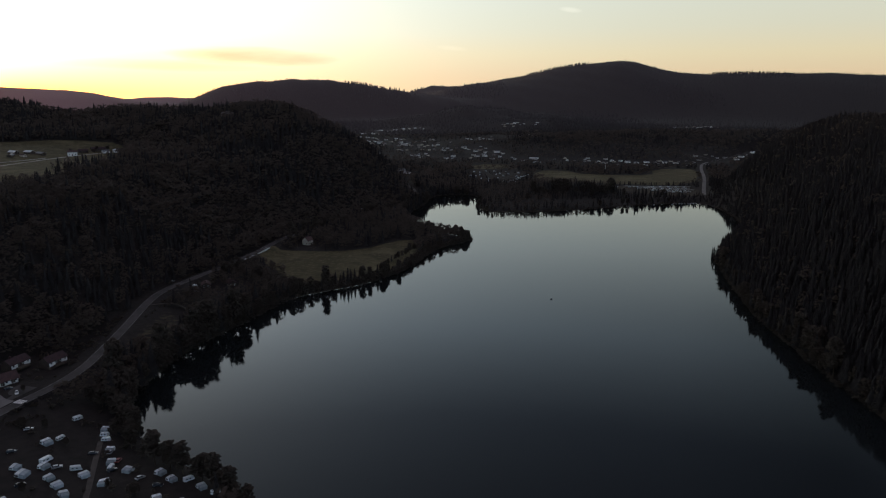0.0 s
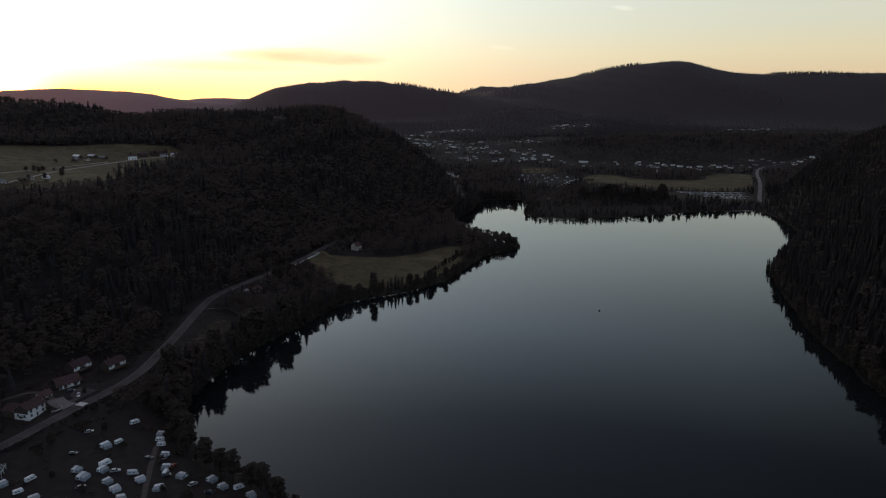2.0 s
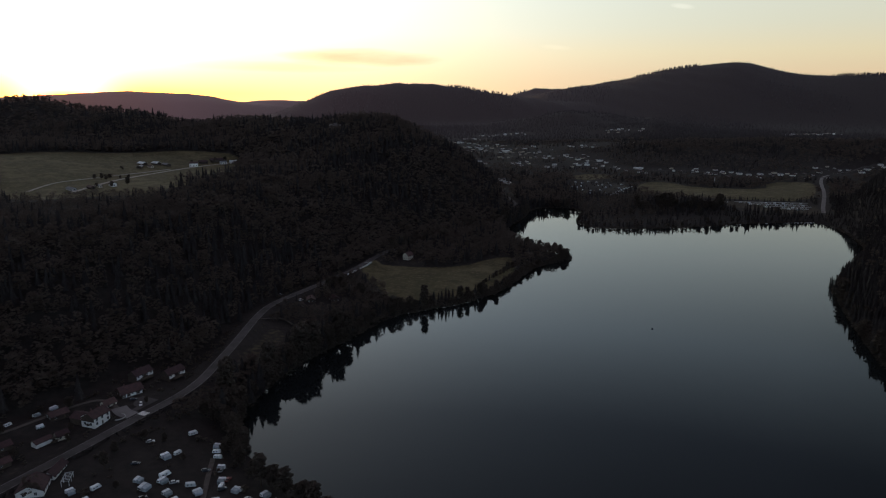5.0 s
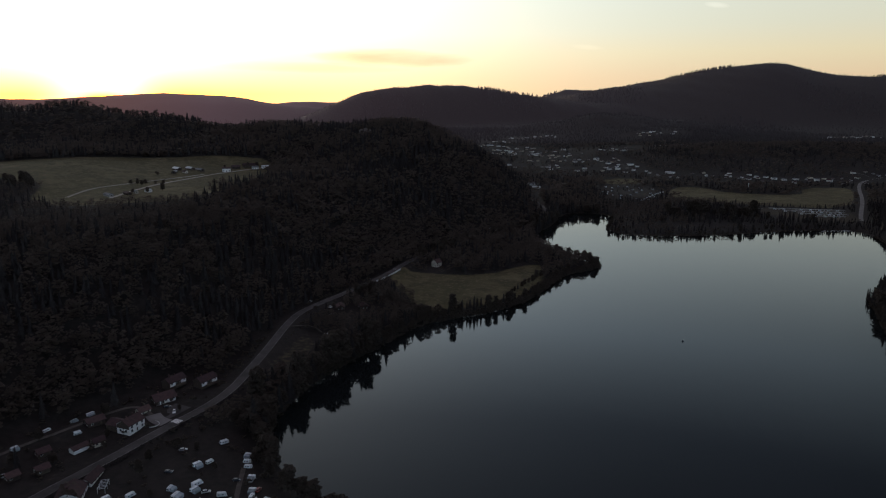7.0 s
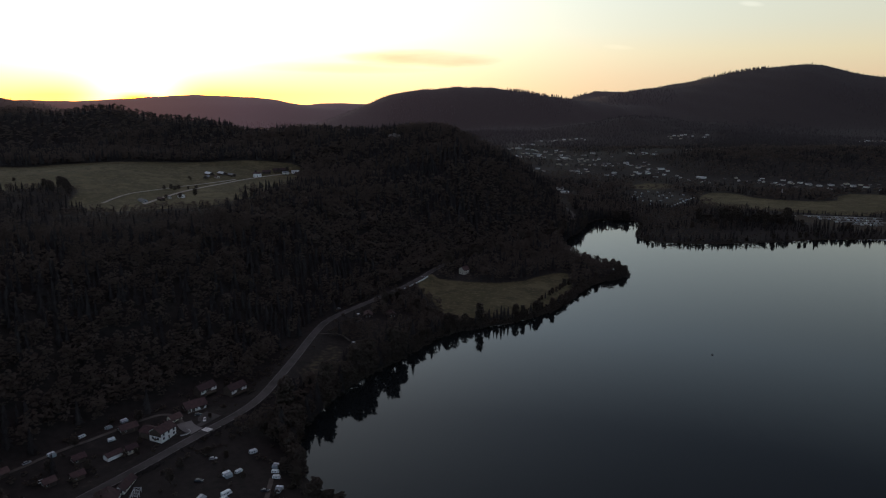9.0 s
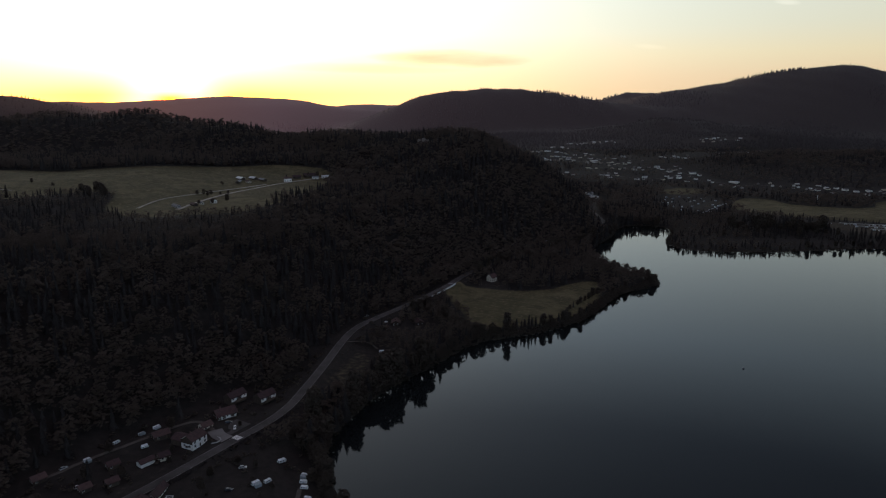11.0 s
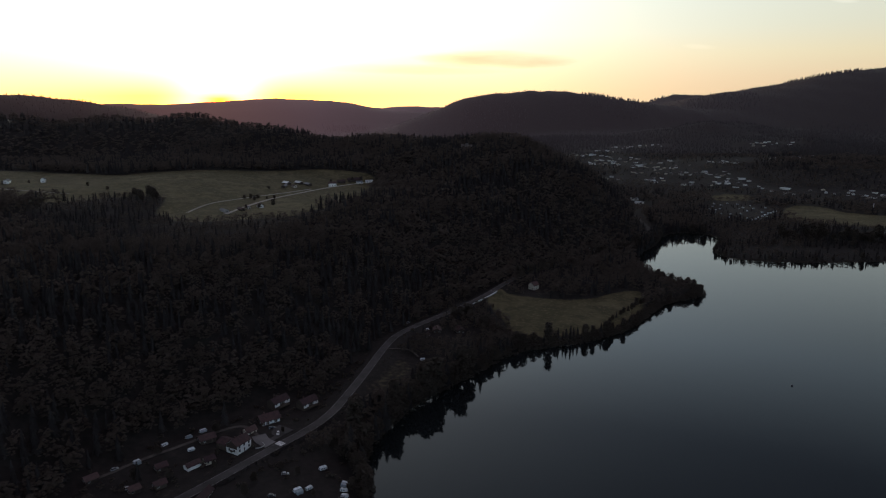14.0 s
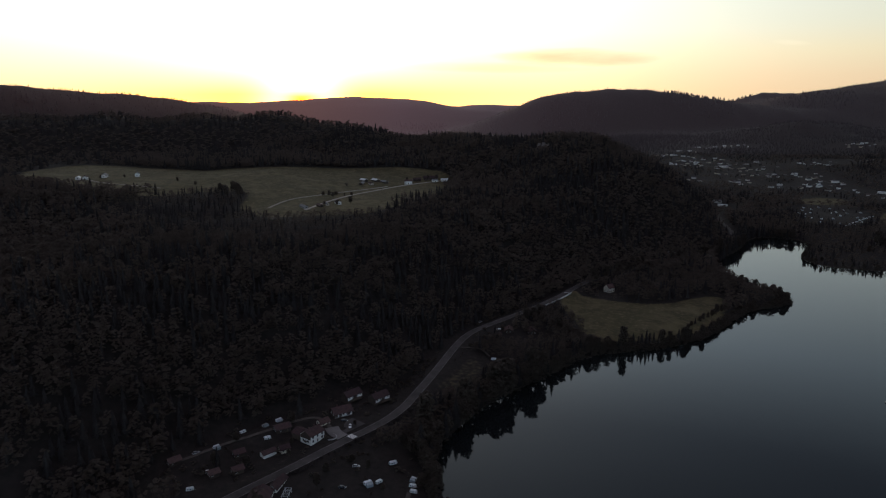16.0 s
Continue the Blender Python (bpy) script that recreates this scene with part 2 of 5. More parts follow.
def water_material():
    m = bpy.data.materials.new("lake_water")
    m.use_nodes = True
    n, l = m.node_tree.nodes, m.node_tree.links
    b = n["Principled BSDF"]
    b.inputs["Base Color"].default_value = (0.010, 0.0125, 0.0135, 1)
    b.inputs["Roughness"].default_value, b.inputs["IOR"].default_value = 0.045, 1.333
    tc = n.new("ShaderNodeTexCoord")
    heights = []
    for s in (0.9, 0.06):
        t = n.new("ShaderNodeTexNoise")
        t.inputs["Scale"].default_value, t.inputs["Detail"].default_value = s, 3
        l.new(tc.outputs["Object"], t.inputs["Vector"])
        heights.append(t.outputs["Fac"])
    b1, b2 = n.new("ShaderNodeBump"), n.new("ShaderNodeBump")
    b1.inputs["Strength"].default_value, b1.inputs["Distance"].default_value = 0.25, 0.035
    b2.inputs["Strength"].default_value, b2.inputs["Distance"].default_value = 0.2, 0.12
    l.new(heights[0], b1.inputs["Height"]), l.new(heights[1], b2.inputs["Height"])
    l.new(b1.outputs[0], b2.inputs["Normal"]), l.new(b2.outputs[0], b.inputs["Normal"])
    return m


def ground_material():
    """Forest floor, with grass where the ground's 'grass' value says meadow and bare earth where 'earth' does."""
    m = bpy.data.materials.new("ground_cover")
    m.use_nodes = True
    n, l = m.node_tree.nodes, m.node_tree.links
    b = n["Principled BSDF"]
    b.inputs["Roughness"].default_value, b.inputs["Specular IOR Level"].default_value = 0.95, 0.15
    tc = n.new("ShaderNodeTexCoord")

    def tex(scale, detail=5):
        t = n.new("ShaderNodeTexNoise")
        t.inputs["Scale"].default_value, t.inputs["Detail"].default_value = scale, detail
        l.new(tc.outputs["Object"], t.inputs["Vector"])
        return t.outputs["Fac"]

    def blend(fac, a, c):
        x = n.new("ShaderNodeMix")
        x.data_type = "RGBA"
        for sock, v in (("A", a), ("B", c)):
            if isinstance(v, tuple):
                x.inputs[sock].default_value = (*v, 1)
            else:
                l.new(v, x.inputs[sock])
        l.new(fac, x.inputs["Factor"])
        return x.outputs["Result"]

    def span(v, lo, hi):
        r = n.new("ShaderNodeMapRange")
        r.inputs["From Min"].default_value, r.inputs["From Max"].default_value = lo, hi
        l.new(v, r.inputs["Value"])
        return r.outputs[0]

    patches, tufts, fine, swath = tex(0.02), tex(0.25), tex(1.6, 3), tex(0.07, 6)
    floor = blend(span(tufts, 0.3, 0.7), (0.022, 0.019, 0.018), (0.036, 0.030, 0.027))
    grass = blend(span(patches, 0.38, 0.62), (0.076, 0.068, 0.034), (0.122, 0.104, 0.056))
    grass = blend(span(swath, 0.42, 0.60), grass, (0.066, 0.058, 0.030))
    grass = blend(span(tufts, 0.5, 0.75), grass, (0.150, 0.118, 0.070))
    earth = blend(span(tufts, 0.3, 0.7), (0.031, 0.024, 0.019), (0.058, 0.044, 0.035))

    def mask(name):
        a = n.new("ShaderNodeAttribute")
        a.attribute_name = name
        s = n.new("ShaderNodeMath")
        s.operation = "ADD"
        j = n.new("ShaderNodeMath")
        j.operation = "MULTIPLY_ADD"
        j.inputs[1].default_value, j.inputs[2].default_value = 0.5, -0.25
        l.new(tufts, j.inputs[0])
        l.new(a.outputs["Fac"], s.inputs[0]), l.new(j.outputs[0], s.inputs[1])
        return span(s.outputs[0], 0.35, 0.65)

    colour = blend(mask("earth"), blend(mask("grass"), floor, grass), earth)
    l.new(colour, b.inputs["Base Color"])
    bump = n.new("ShaderNodeBump")
    bump.inputs["Strength"].default_value, bump.inputs["Distance"].default_value = 0.6, 0.4
    l.new(fine, bump.inputs["Height"]), l.new(bump.outputs[0], b.inputs["Normal"])
    return m


M_WATER, M_GROUND = water_material(), ground_material()

# ---- lie of the land ----


def smooth_loop(pts, times=2):
    p = np.array(pts, float)
    for _ in range(times):
        q = np.roll(p, -1, 0)
        p = np.stack([0.75 * p + 0.25 * q, 0.25 * p + 0.75 * q], 1).reshape(-1, 2)
    return p


def smooth_line(pts, times=2):
    p = np.array(pts, float)
    for _ in range(times):
        q = np.stack([0.75 * p[:-1] + 0.25 * p[1:], 0.25 * p[:-1] + 0.75 * p[1:]], 1).reshape(-1, p.shape[1])
        p = np.vstack([p[:1], q, p[-1:]])
    return p


def inside(loop, x, y):
    """Signed distance to a closed loop, positive inside."""
    x, y = np.asarray(x, float), np.asarray(y, float)
    best, odd = np.full(x.shape, 1e9), np.zeros(x.shape, bool)
    for (ax, ay), (bx, by) in zip(loop, np.roll(loop, -1, 0)):
        dx, dy = bx - ax, by - ay
        s = np.clip(((x - ax) * dx + (y - ay) * dy) / (dx * dx + dy * dy + 1e-9), 0, 1)
        best = np.minimum(best, np.hypot(x - ax - s * dx, y - ay - s * dy))
        if ay != by:
            odd ^= ((ay > y) != (by > y)) & (x < ax + (y - ay) * dx / (by - ay))
    return np.where(odd, best, -best)


def along(line, x, y):
    """Distance to an open line of (x, y, ...) and the line's further values at the nearest place."""
    x, y = np.asarray(x, float), np.asarray(y, float)
    best, val = np.full(x.shape, 1e9), np.zeros(x.shape)
    for a, b in zip(line[:-1], line[1:]):
        dx, dy = b[0] - a[0], b[1] - a[1]
        s = np.clip(((x - a[0]) * dx + (y - a[1]) * dy) / (dx * dx + dy * dy + 1e-9), 0, 1)
        d = np.hypot(x - a[0] - s * dx, y - a[1] - s * dy)
        near = d < best
        best = np.where(near, d, best)
        if len(a) > 2:
            val = np.where(near, a[2] + s * (b[2] - a[2]), val)
    return best, val


LAKE = smooth_loop([(-20, -220), (-30, 60), (-55, 190), (-80, 249), (-118, 276), (-141, 292), (-164, 318), (-177, 354), (-170, 420),
                    (-151, 468), (-141, 507), (-129, 535), (-109, 553), (-81, 574), (-48, 621), (-35, 674), (-20, 722), (4, 746),
                    (18, 764), (6, 786), (-26, 808), (-54, 852), (-77, 912), (-62, 962), (-49, 1012), (-48, 1062), (-34, 1110),
                    (4, 1119), (32, 1106), (38, 1062), (28, 1020), (26, 985), (48, 953), (100, 954), (150, 967), (210, 995), (265, 1022),
                    (320, 1040), (362, 1046), (372, 1020), (372, 950), (363, 893), (344, 830), (308, 768), (260, 692), (252, 664), (241, 612), (234, 578), (218, 485),
                    (217, 435), (215, 390), (216, 350), (215, 312), (214, 200), (220, -220)], 1)
WEST_FOOT = smooth_loop([(-300, 120), (-294, 240), (-286, 310), (-260, 385), (-242, 440), (-240, 490), (-238, 560), (-222, 640), (-205, 720), (-165, 800),
                         (-112, 900), (-76, 980), (-66, 1075), (-98, 1165), (-190, 1250), (-380, 1310), (-700, 1360), (-1000, 1420),
                         (-1400, 1300), (-1800, 700), (-1800, -700), (-420, -700), (-300, -100)], 1)
EAST_FOOT = smooth_loop([(218, 60), (216, 340), (221, 440), (222, 485), (239, 578), (257, 662), (266, 700), (316, 775), (370, 880), (381, 940),
                         (384, 1060), (420, 1130), (500, 1240), (700, 1330), (1200, 1450), (2600, 1500), (2600, -700), (420, -700)], 1)
# crests: x, y, height; how far the flank reaches
CRESTS = [
    (230, [(-205, 1080, 30), (-265, 1085, 43), (-330, 1095, 48), (-430, 1110, 51), (-700, 1140, 48), (-820, 1165, 61), (-950, 1190, 81), (-1120, 1060, 82), (-1290, 800, 68), (-1420, 560, 60)], True),
    (900, [(-2700, 900, 245), (-2206, 1380, 238), (-1910, 1767, 190), (-1782, 1897, 160), (-1690, 1975, 120), (-1600, 2040, 60)], False),
    (1000, [(-3700, 2700, 170), (-3285, 3293, 160), (-2974, 3577, 157), (-2758, 3746, 181), (-2494, 3926, 186), (-2265, 4063, 173), (-2110, 4140, 152), (-1980, 4200, 124), (-1850, 4270, 104), (-1500, 4400, 80)], False),
    (720, [(-1600, 3320, 12), (-1500, 3370, 52), (-1412, 3401, 90), (-1327, 3440, 124), (-1164, 3515, 192), (-960, 3570, 220), (-812, 3612, 234), (-571, 3658, 216), (-284, 3691, 166), (40, 3760, 130)], False),
    (500, [(-2187, 4400, 110), (-1986, 4478, 128), (-1778, 4566, 132), (-1600, 4620, 131), (-1200, 4700, 130)], False),
    (600, [(-420, 4660, 130), (-206, 4690, 206), (-84, 4700, 212), (100, 4720, 190)], False),
    (1500, [(-392, 4382, 120), (-45, 4400, 196), (300, 4390, 246), (636, 4354, 316), (880, 4310, 348), (1000, 4285, 354), (1148, 4247, 306), (1272, 4212, 276),
            (1560, 4114, 274), (1826, 4003, 277), (2223, 3797, 257), (3000, 3300, 250)], False),
    (420, [(180, 1960, 22), (520, 1900, 34), (900, 1860, 40), (1300, 1820, 50)], True),
    (340, [(20, 2720, 26), (250, 2480, 36), (460, 2420, 20)], True),
    (300, [(-120, 2950, 30), (120, 2900, 50), (330, 2900, 40)], True),
]
CRESTS = [(w, smooth_line(p, 1), add) for w, p, add in CRESTS]
ROAD = smooth_line([(-259, 150, 7), (-243, 232, 7), (-230.5, 278, 7), (-222.5, 314, 7), (-214, 344, 7), (-212, 368, 7), (-215.5, 395, 7), (-221.5, 437, 7), (-231, 492, 7.4), (-233, 524, 7.7),
                    (-221, 564, 8), (-203.5, 614, 9), (-192, 662, 10), (-188, 702, 10), (-178, 745, 10), (-160, 800, 9), (-104, 902, 8), (-68, 985, 6), (-59, 1080, 6), (-88, 1190, 7), (-150, 1330, 9)], 2)
FAR_ROAD = smooth_line([(392, 1112, 4), (404, 1150, 6), (418, 1190, 7), (460, 1310, 9), (500, 1452, 10), (540, 1560, 12), (640, 1660, 16), (760, 1760, 24)], 2)
CAMP_LANE = smooth_line([(-138, 220, 3.2), (-147, 246, 3.2), (-152, 259, 3.0), (-159, 277, 3.0), (-164, 291, 3.0)], 2)
YARD_LANE = smooth_line([(-228, 321, 7), (-238, 325, 7.6), (-251, 333, 8.5), (-260, 326, 9), (-272, 296, 9), (-281, 279, 9), (-290, 250, 9)], 2)
COURT = np.array([(-234.5, 324, 7.0), (-227.5, 340, 7.0)])
HILL_FIELD = smooth_loop([(-860, 516), (-795, 516), (-745, 524), (-700, 536), (-655, 550), (-634, 572), (-630, 632), (-602, 664), (-574, 640), (-552, 594), (-514, 574), (-470, 572),
                          (-442, 618), (-418, 652), (-408, 715), (-388, 748), (-400, 820), (-430, 900), (-452, 946), (-531, 950), (-583, 918), (-640, 860), (-710, 816), (-744, 794),
                          (-752, 752), (-790, 738), (-833, 736), (-898, 742), (-955, 704), (-960, 620)], 1)


def land(x, y, roads=True):
    """Height of the ground over the lake's surface."""
    x, y = np.asarray(x, float), np.asarray(y, float)
    shore = -inside(LAKE, x, y)
    h = np.interp(shore, [-30, -4, 0, 3, 30, 200], [-6, -1.6, -0.25, 0.9, 4.0, 8.0])
    h = h + np.clip((y - 1500) * 0.026, 0, 75) * np.clip((x + 1150) / 600, 0, 1)
    bumpy = np.sin(x * 0.011 + 1.3) * np.cos(y * 0.009) + 0.5 * np.sin(x * 0.031 + y * 0.027) + 0.25 * np.sin(x * 0.07 - y * 0.083)
    west = inside(WEST_FOOT, x, y)
    east = inside(EAST_FOOT, x, y)
    h = h + np.interp(west, [0, 16, 60, 100, 150, 230, 300, 460, 700, 1200], [0, 5, 38, 60, 69, 72, 74, 92, 96, 96])
    steep = 1.13 - 0.17 * np.clip((760 - y) / 200, 0, 1)
    h = h + steep * np.interp(east, [0, 14, 60, 120, 200, 400, 900], [0, 10, 54, 86, 112, 155, 190])
    hilly = np.clip(np.maximum(west, east) / 80, 0, 1)
    calm = 1 - 0.75 * np.clip(0.7 + inside(HILL_FIELD, x, y) / 60, 0, 1)
    h = h + bumpy * (0.4 + 3.2 * hilly) * calm * np.clip(shore / 30, 0, 1)
    for reach, line, add in CRESTS:
        d, z = along(line, x, y)
        bell = 0.5 + 0.5 * np.cos(np.pi * np.clip(d / reach, 0, 1))
        far = z * bell + bumpy * 5 * bell
        h = h + far if add else np.where(bell > 0, np.maximum(h, far), h) + 5 * np.exp(-((far - h) / 14) ** 2) * np.clip(far / 60, 0, 1)
    if roads:
        for line, half in ROADS:
            d, z = along(line, x, y)
            k = np.clip((d - half - 1.0) / 9.0, 0, 1)
            k = k * k * (3 - 2 * k)
            h = np.where(shore > 0.5, z * (1 - k) + h * k, h)
    return np.minimum(h, np.interp(shore, [-30, -4, 0, 3, 22, 24], [-6, -1.6, -0.25, 1.2, 24, 400]))      # nothing rises out of the lake


def draped(pts):
    """A lane that follows the lie of the land."""
    p = smooth_line(pts, 2)
    z = land(p[:, 0], p[:, 1], False)
    return np.column_stack([p, np.convolve(np.pad(z, 3, "edge"), np.ones(7) / 7, "valid")])


FARM_ROAD = draped([(-480, 622), (-484, 643), (-496, 703), (-497, 747), (-490, 791), (-485, 826), (-474, 870), (-450, 918)])
FIELD_LANE = draped([(-522, 612), (-527, 626), (-532, 648), (-533, 671), (-528, 697), (-518, 742), (-504, 786), (-493, 825)])
WEST_LANE = draped([(-806, 600), (-778, 592), (-750, 590), (-718, 588), (-693, 590), (-672, 597)])
ROADS = ((ROAD, 4.0), (COURT, 7.0), (FAR_ROAD, 4.0), (FARM_ROAD, 2.4), (FIELD_LANE, 1.6), (WEST_LANE, 1.8), (CAMP_LANE, 1.8), (YARD_LANE, 2.0))


def ground_at(x, y):
    return float(land(np.array([x]), np.array([y]))[0])


# the far town's streets
STREETS = [smooth_line(p, 2) for p in (
    [(-350, 2192), (-300, 2159), (-238, 2142), (-166, 2117)], [(-298, 1989), (-235, 1977), (-175, 1935), (-125, 1886), (-60, 1906), (-20, 1890)], [(-329, 2297), (-258, 2326)],
    [(-206, 1706), (-182, 1702), (-150, 1694)], [(-108, 1712), (-64, 1672), (-10, 1649), (32, 1655), (60, 1700)], [(18, 1940), (66, 1967), (110, 1960)],
    [(128, 2418), (202, 2389), (282, 2392)], [(146, 1990), (224, 2137), (312, 2220)], [(40, 1802), (66, 1757), (94, 1692)], [(76, 1652), (120, 1629), (163, 1601), (208, 1590)],
    [(208, 1599), (271, 1594), (331, 1579), (371, 1540), (424, 1552), (479, 1570), (515, 1533), (550, 1526)], [(556, 1640), (573, 1597), (592, 1580), (646, 1640), (690, 1646)],
    [(757, 2618), (861, 2657), (986, 2720)], [(-268, 2072), (-226, 2050), (-178, 2015), (-118, 1994), (-62, 2004)], [(-272, 2424), (-226, 2480), (-170, 2512), (-120, 2498)],
    [(-150, 1800), (-96, 1826), (-40, 1806), (0, 1800), (36, 1772)])]

# open ground without forest
MEADOW = smooth_loop([(-193, 645), (-194, 684), (-157, 673), (-100, 684), (-66, 740), (-44, 742), (-42, 670), (-56, 616), (-84, 590), (-118, 566), (-140, 560), (-160, 600)], 1)
VERGE = smooth_loop([(-212, 405), (-188, 402), (-184, 440), (-196, 476), (-216, 485), (-217, 450)], 1)
CAMP = smooth_loop([(-225, 215), (-216, 300), (-206, 326), (-178, 332), (-160, 312), (-150, 292), (-130, 272), (-96, 246), (-70, 195), (-60, 140), (-200, 140)], 1)
YARD = smooth_loop([(-244, 215), (-232, 275), (-224, 312), (-222, 372), (-234, 395), (-262, 388), (-270, 350), (-290, 318), (-300, 270), (-290, 215)], 1)
FAR_FIELD = smooth_loop([(130, 1258), (160, 1420), (212, 1428), (246, 1352), (375, 1345), (400, 1452), (492, 1480), (468, 1370), (405, 1205), (300, 1212), (244, 1222)], 1)
TERRACES = smooth_loop([(222, 1180), (300, 1196), (402, 1190), (392, 1096), (340, 1078), (300, 1100)], 1)
VILLAGE_CAMP = smooth_loop([(20, 1240), (126, 1226), (136, 1330), (120, 1420), (20, 1430)], 1)
TOWN = smooth_loop([(-420, 2080), (-200, 1560), (60, 1440), (330, 1470), (520, 1500), (720, 1640), (640, 1760), (100, 1780), (200, 2300), (480, 2700), (420, 3200), (-100, 3100), (-500, 2700)], 1)
UPPER_TOWN = smooth_loop([(700, 2500), (1250, 2450), (1300, 2900), (800, 2950)], 1)
TOWN_FIELD = smooth_loop([(20, 1440), (70, 1436), (108, 1470), (112, 1540), (30, 1530)], 1)
SLOPE_FIELD = smooth_loop([(-20, 2740), (120, 2660), (260, 2560), (300, 2600), (180, 2720), (20, 2800)], 1)
ISLE_GREEN = smooth_loop([(60, 978), (150, 990), (236, 1026), (250, 1052), (180, 1040), (110, 1030), (64, 1016)], 1)
# loop, how free of trees, how grassy
OPEN = ((MEADOW, 1.0, 1.0), (VERGE, 1.0, 0.42), (CAMP, 1.0, 0.16), (YARD, 0.97, 0.28), (FAR_FIELD, 1.0, 1.0), (TERRACES, 1.0, 0.5), (VILLAGE_CAMP, 0.55, 0.2), (HILL_FIELD, 1.0, 1.0), (TOWN, 0.1, 0.06), (UPPER_TOWN, 0.1, 0.06), (ISLE_GREEN, 0.8, 0.26), (TOWN_FIELD, 1.0, 0.7), (SLOPE_FIELD, 0.8, 0.32))


def grid_lines(lo, near, far, hi, step, grow, widest):
    mid = list(np.arange(near, far, step))
    def out(start, end, sign):
        res, s, p = [], step, start
        while (end - p) * sign > 0:
            s = min(s * grow, widest)
            p += sign * s
            res.append(p)
        return res
    return np.array(out(near, lo, -1)[::-1] + mid + out(mid[-1], hi, 1))


def mesh_from(name, verts, faces, mats, smooth=False, face_mats=None):
    me = bpy.data.meshes.new(name)
    verts, faces = np.asarray(verts, np.float32), np.asarray(faces, np.int32)
    k = faces.shape[1]
    me.vertices.add(len(verts))
    me.vertices.foreach_set("co", verts.ravel())
    me.loops.add(faces.size)
    me.loops.foreach_set("vertex_index", faces.ravel())
    me.polygons.add(len(faces))
    me.polygons.foreach_set("loop_start", np.arange(0, faces.size, k, dtype=np.int32))
    me.polygons.foreach_set("use_smooth", np.full(len(faces), smooth))
    if face_mats is not None:
        me.polygons.foreach_set("material_index", np.asarray(face_mats, np.int32))
    for m in mats:
        me.materials.append(m)
    me.update(calc_edges=True)
    return me


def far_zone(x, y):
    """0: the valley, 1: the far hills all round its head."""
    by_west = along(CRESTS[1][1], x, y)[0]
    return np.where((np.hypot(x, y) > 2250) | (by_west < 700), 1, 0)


# haze painted as emission: degrees left of straight ahead, glow colour; brightest under the sun
HAZE_GLOW = ((-32, 0.0045, 0.0042, 0.0056), (-5, 0.0105, 0.0086, 0.0116), (12, 0.0200, 0.0148, 0.0190), (22, 0.036, 0.0235, 0.030), (30, 0.075, 0.044, 0.053), (38, 0.105, 0.052, 0.050), (46, 0.070, 0.033, 0.034), (62, 0.030, 0.015, 0.016))
# metres off, share of that painted haze
HAZE_SHARE = ((2200, 0.10), (2400, 0.26), (2900, 0.42), (3500, 0.66), (4200, 0.95), (4650, 1.15), (4850, 1.9))


def with_painted_haze(base, name):
    """A copy of a cover with distance haze painted in as its own glow."""
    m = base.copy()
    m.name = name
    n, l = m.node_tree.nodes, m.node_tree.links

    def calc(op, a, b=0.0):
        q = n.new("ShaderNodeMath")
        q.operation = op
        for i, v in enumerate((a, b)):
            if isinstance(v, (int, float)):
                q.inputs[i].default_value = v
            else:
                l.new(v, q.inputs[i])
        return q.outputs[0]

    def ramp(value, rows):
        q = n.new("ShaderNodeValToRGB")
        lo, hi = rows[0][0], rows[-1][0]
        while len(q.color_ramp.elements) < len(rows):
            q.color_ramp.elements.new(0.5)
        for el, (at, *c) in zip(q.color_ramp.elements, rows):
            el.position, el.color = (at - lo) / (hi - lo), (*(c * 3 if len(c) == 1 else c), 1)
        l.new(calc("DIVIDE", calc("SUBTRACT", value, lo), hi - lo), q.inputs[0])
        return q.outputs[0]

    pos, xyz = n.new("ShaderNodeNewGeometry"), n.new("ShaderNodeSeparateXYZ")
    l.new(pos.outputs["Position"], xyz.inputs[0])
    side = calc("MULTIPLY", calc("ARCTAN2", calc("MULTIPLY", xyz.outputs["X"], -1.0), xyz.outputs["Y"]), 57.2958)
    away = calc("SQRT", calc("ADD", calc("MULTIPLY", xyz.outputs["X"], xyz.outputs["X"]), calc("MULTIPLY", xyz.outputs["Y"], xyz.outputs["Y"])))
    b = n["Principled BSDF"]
    l.new(ramp(side, HAZE_GLOW), b.inputs["Emission Color"])
    l.new(ramp(away, tuple((d, k / 2) for d, k in HAZE_SHARE)), b.inputs["Emission Strength"])
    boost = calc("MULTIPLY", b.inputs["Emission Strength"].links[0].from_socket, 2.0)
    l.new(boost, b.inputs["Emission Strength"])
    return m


# glowing copies of ground and needles, haze in their emission
M_HAZE_HILL, M_HAZE_TREES = with_painted_haze(M_GROUND, "far_hill"), with_painted_haze(M_NEEDLES, "far_trees")


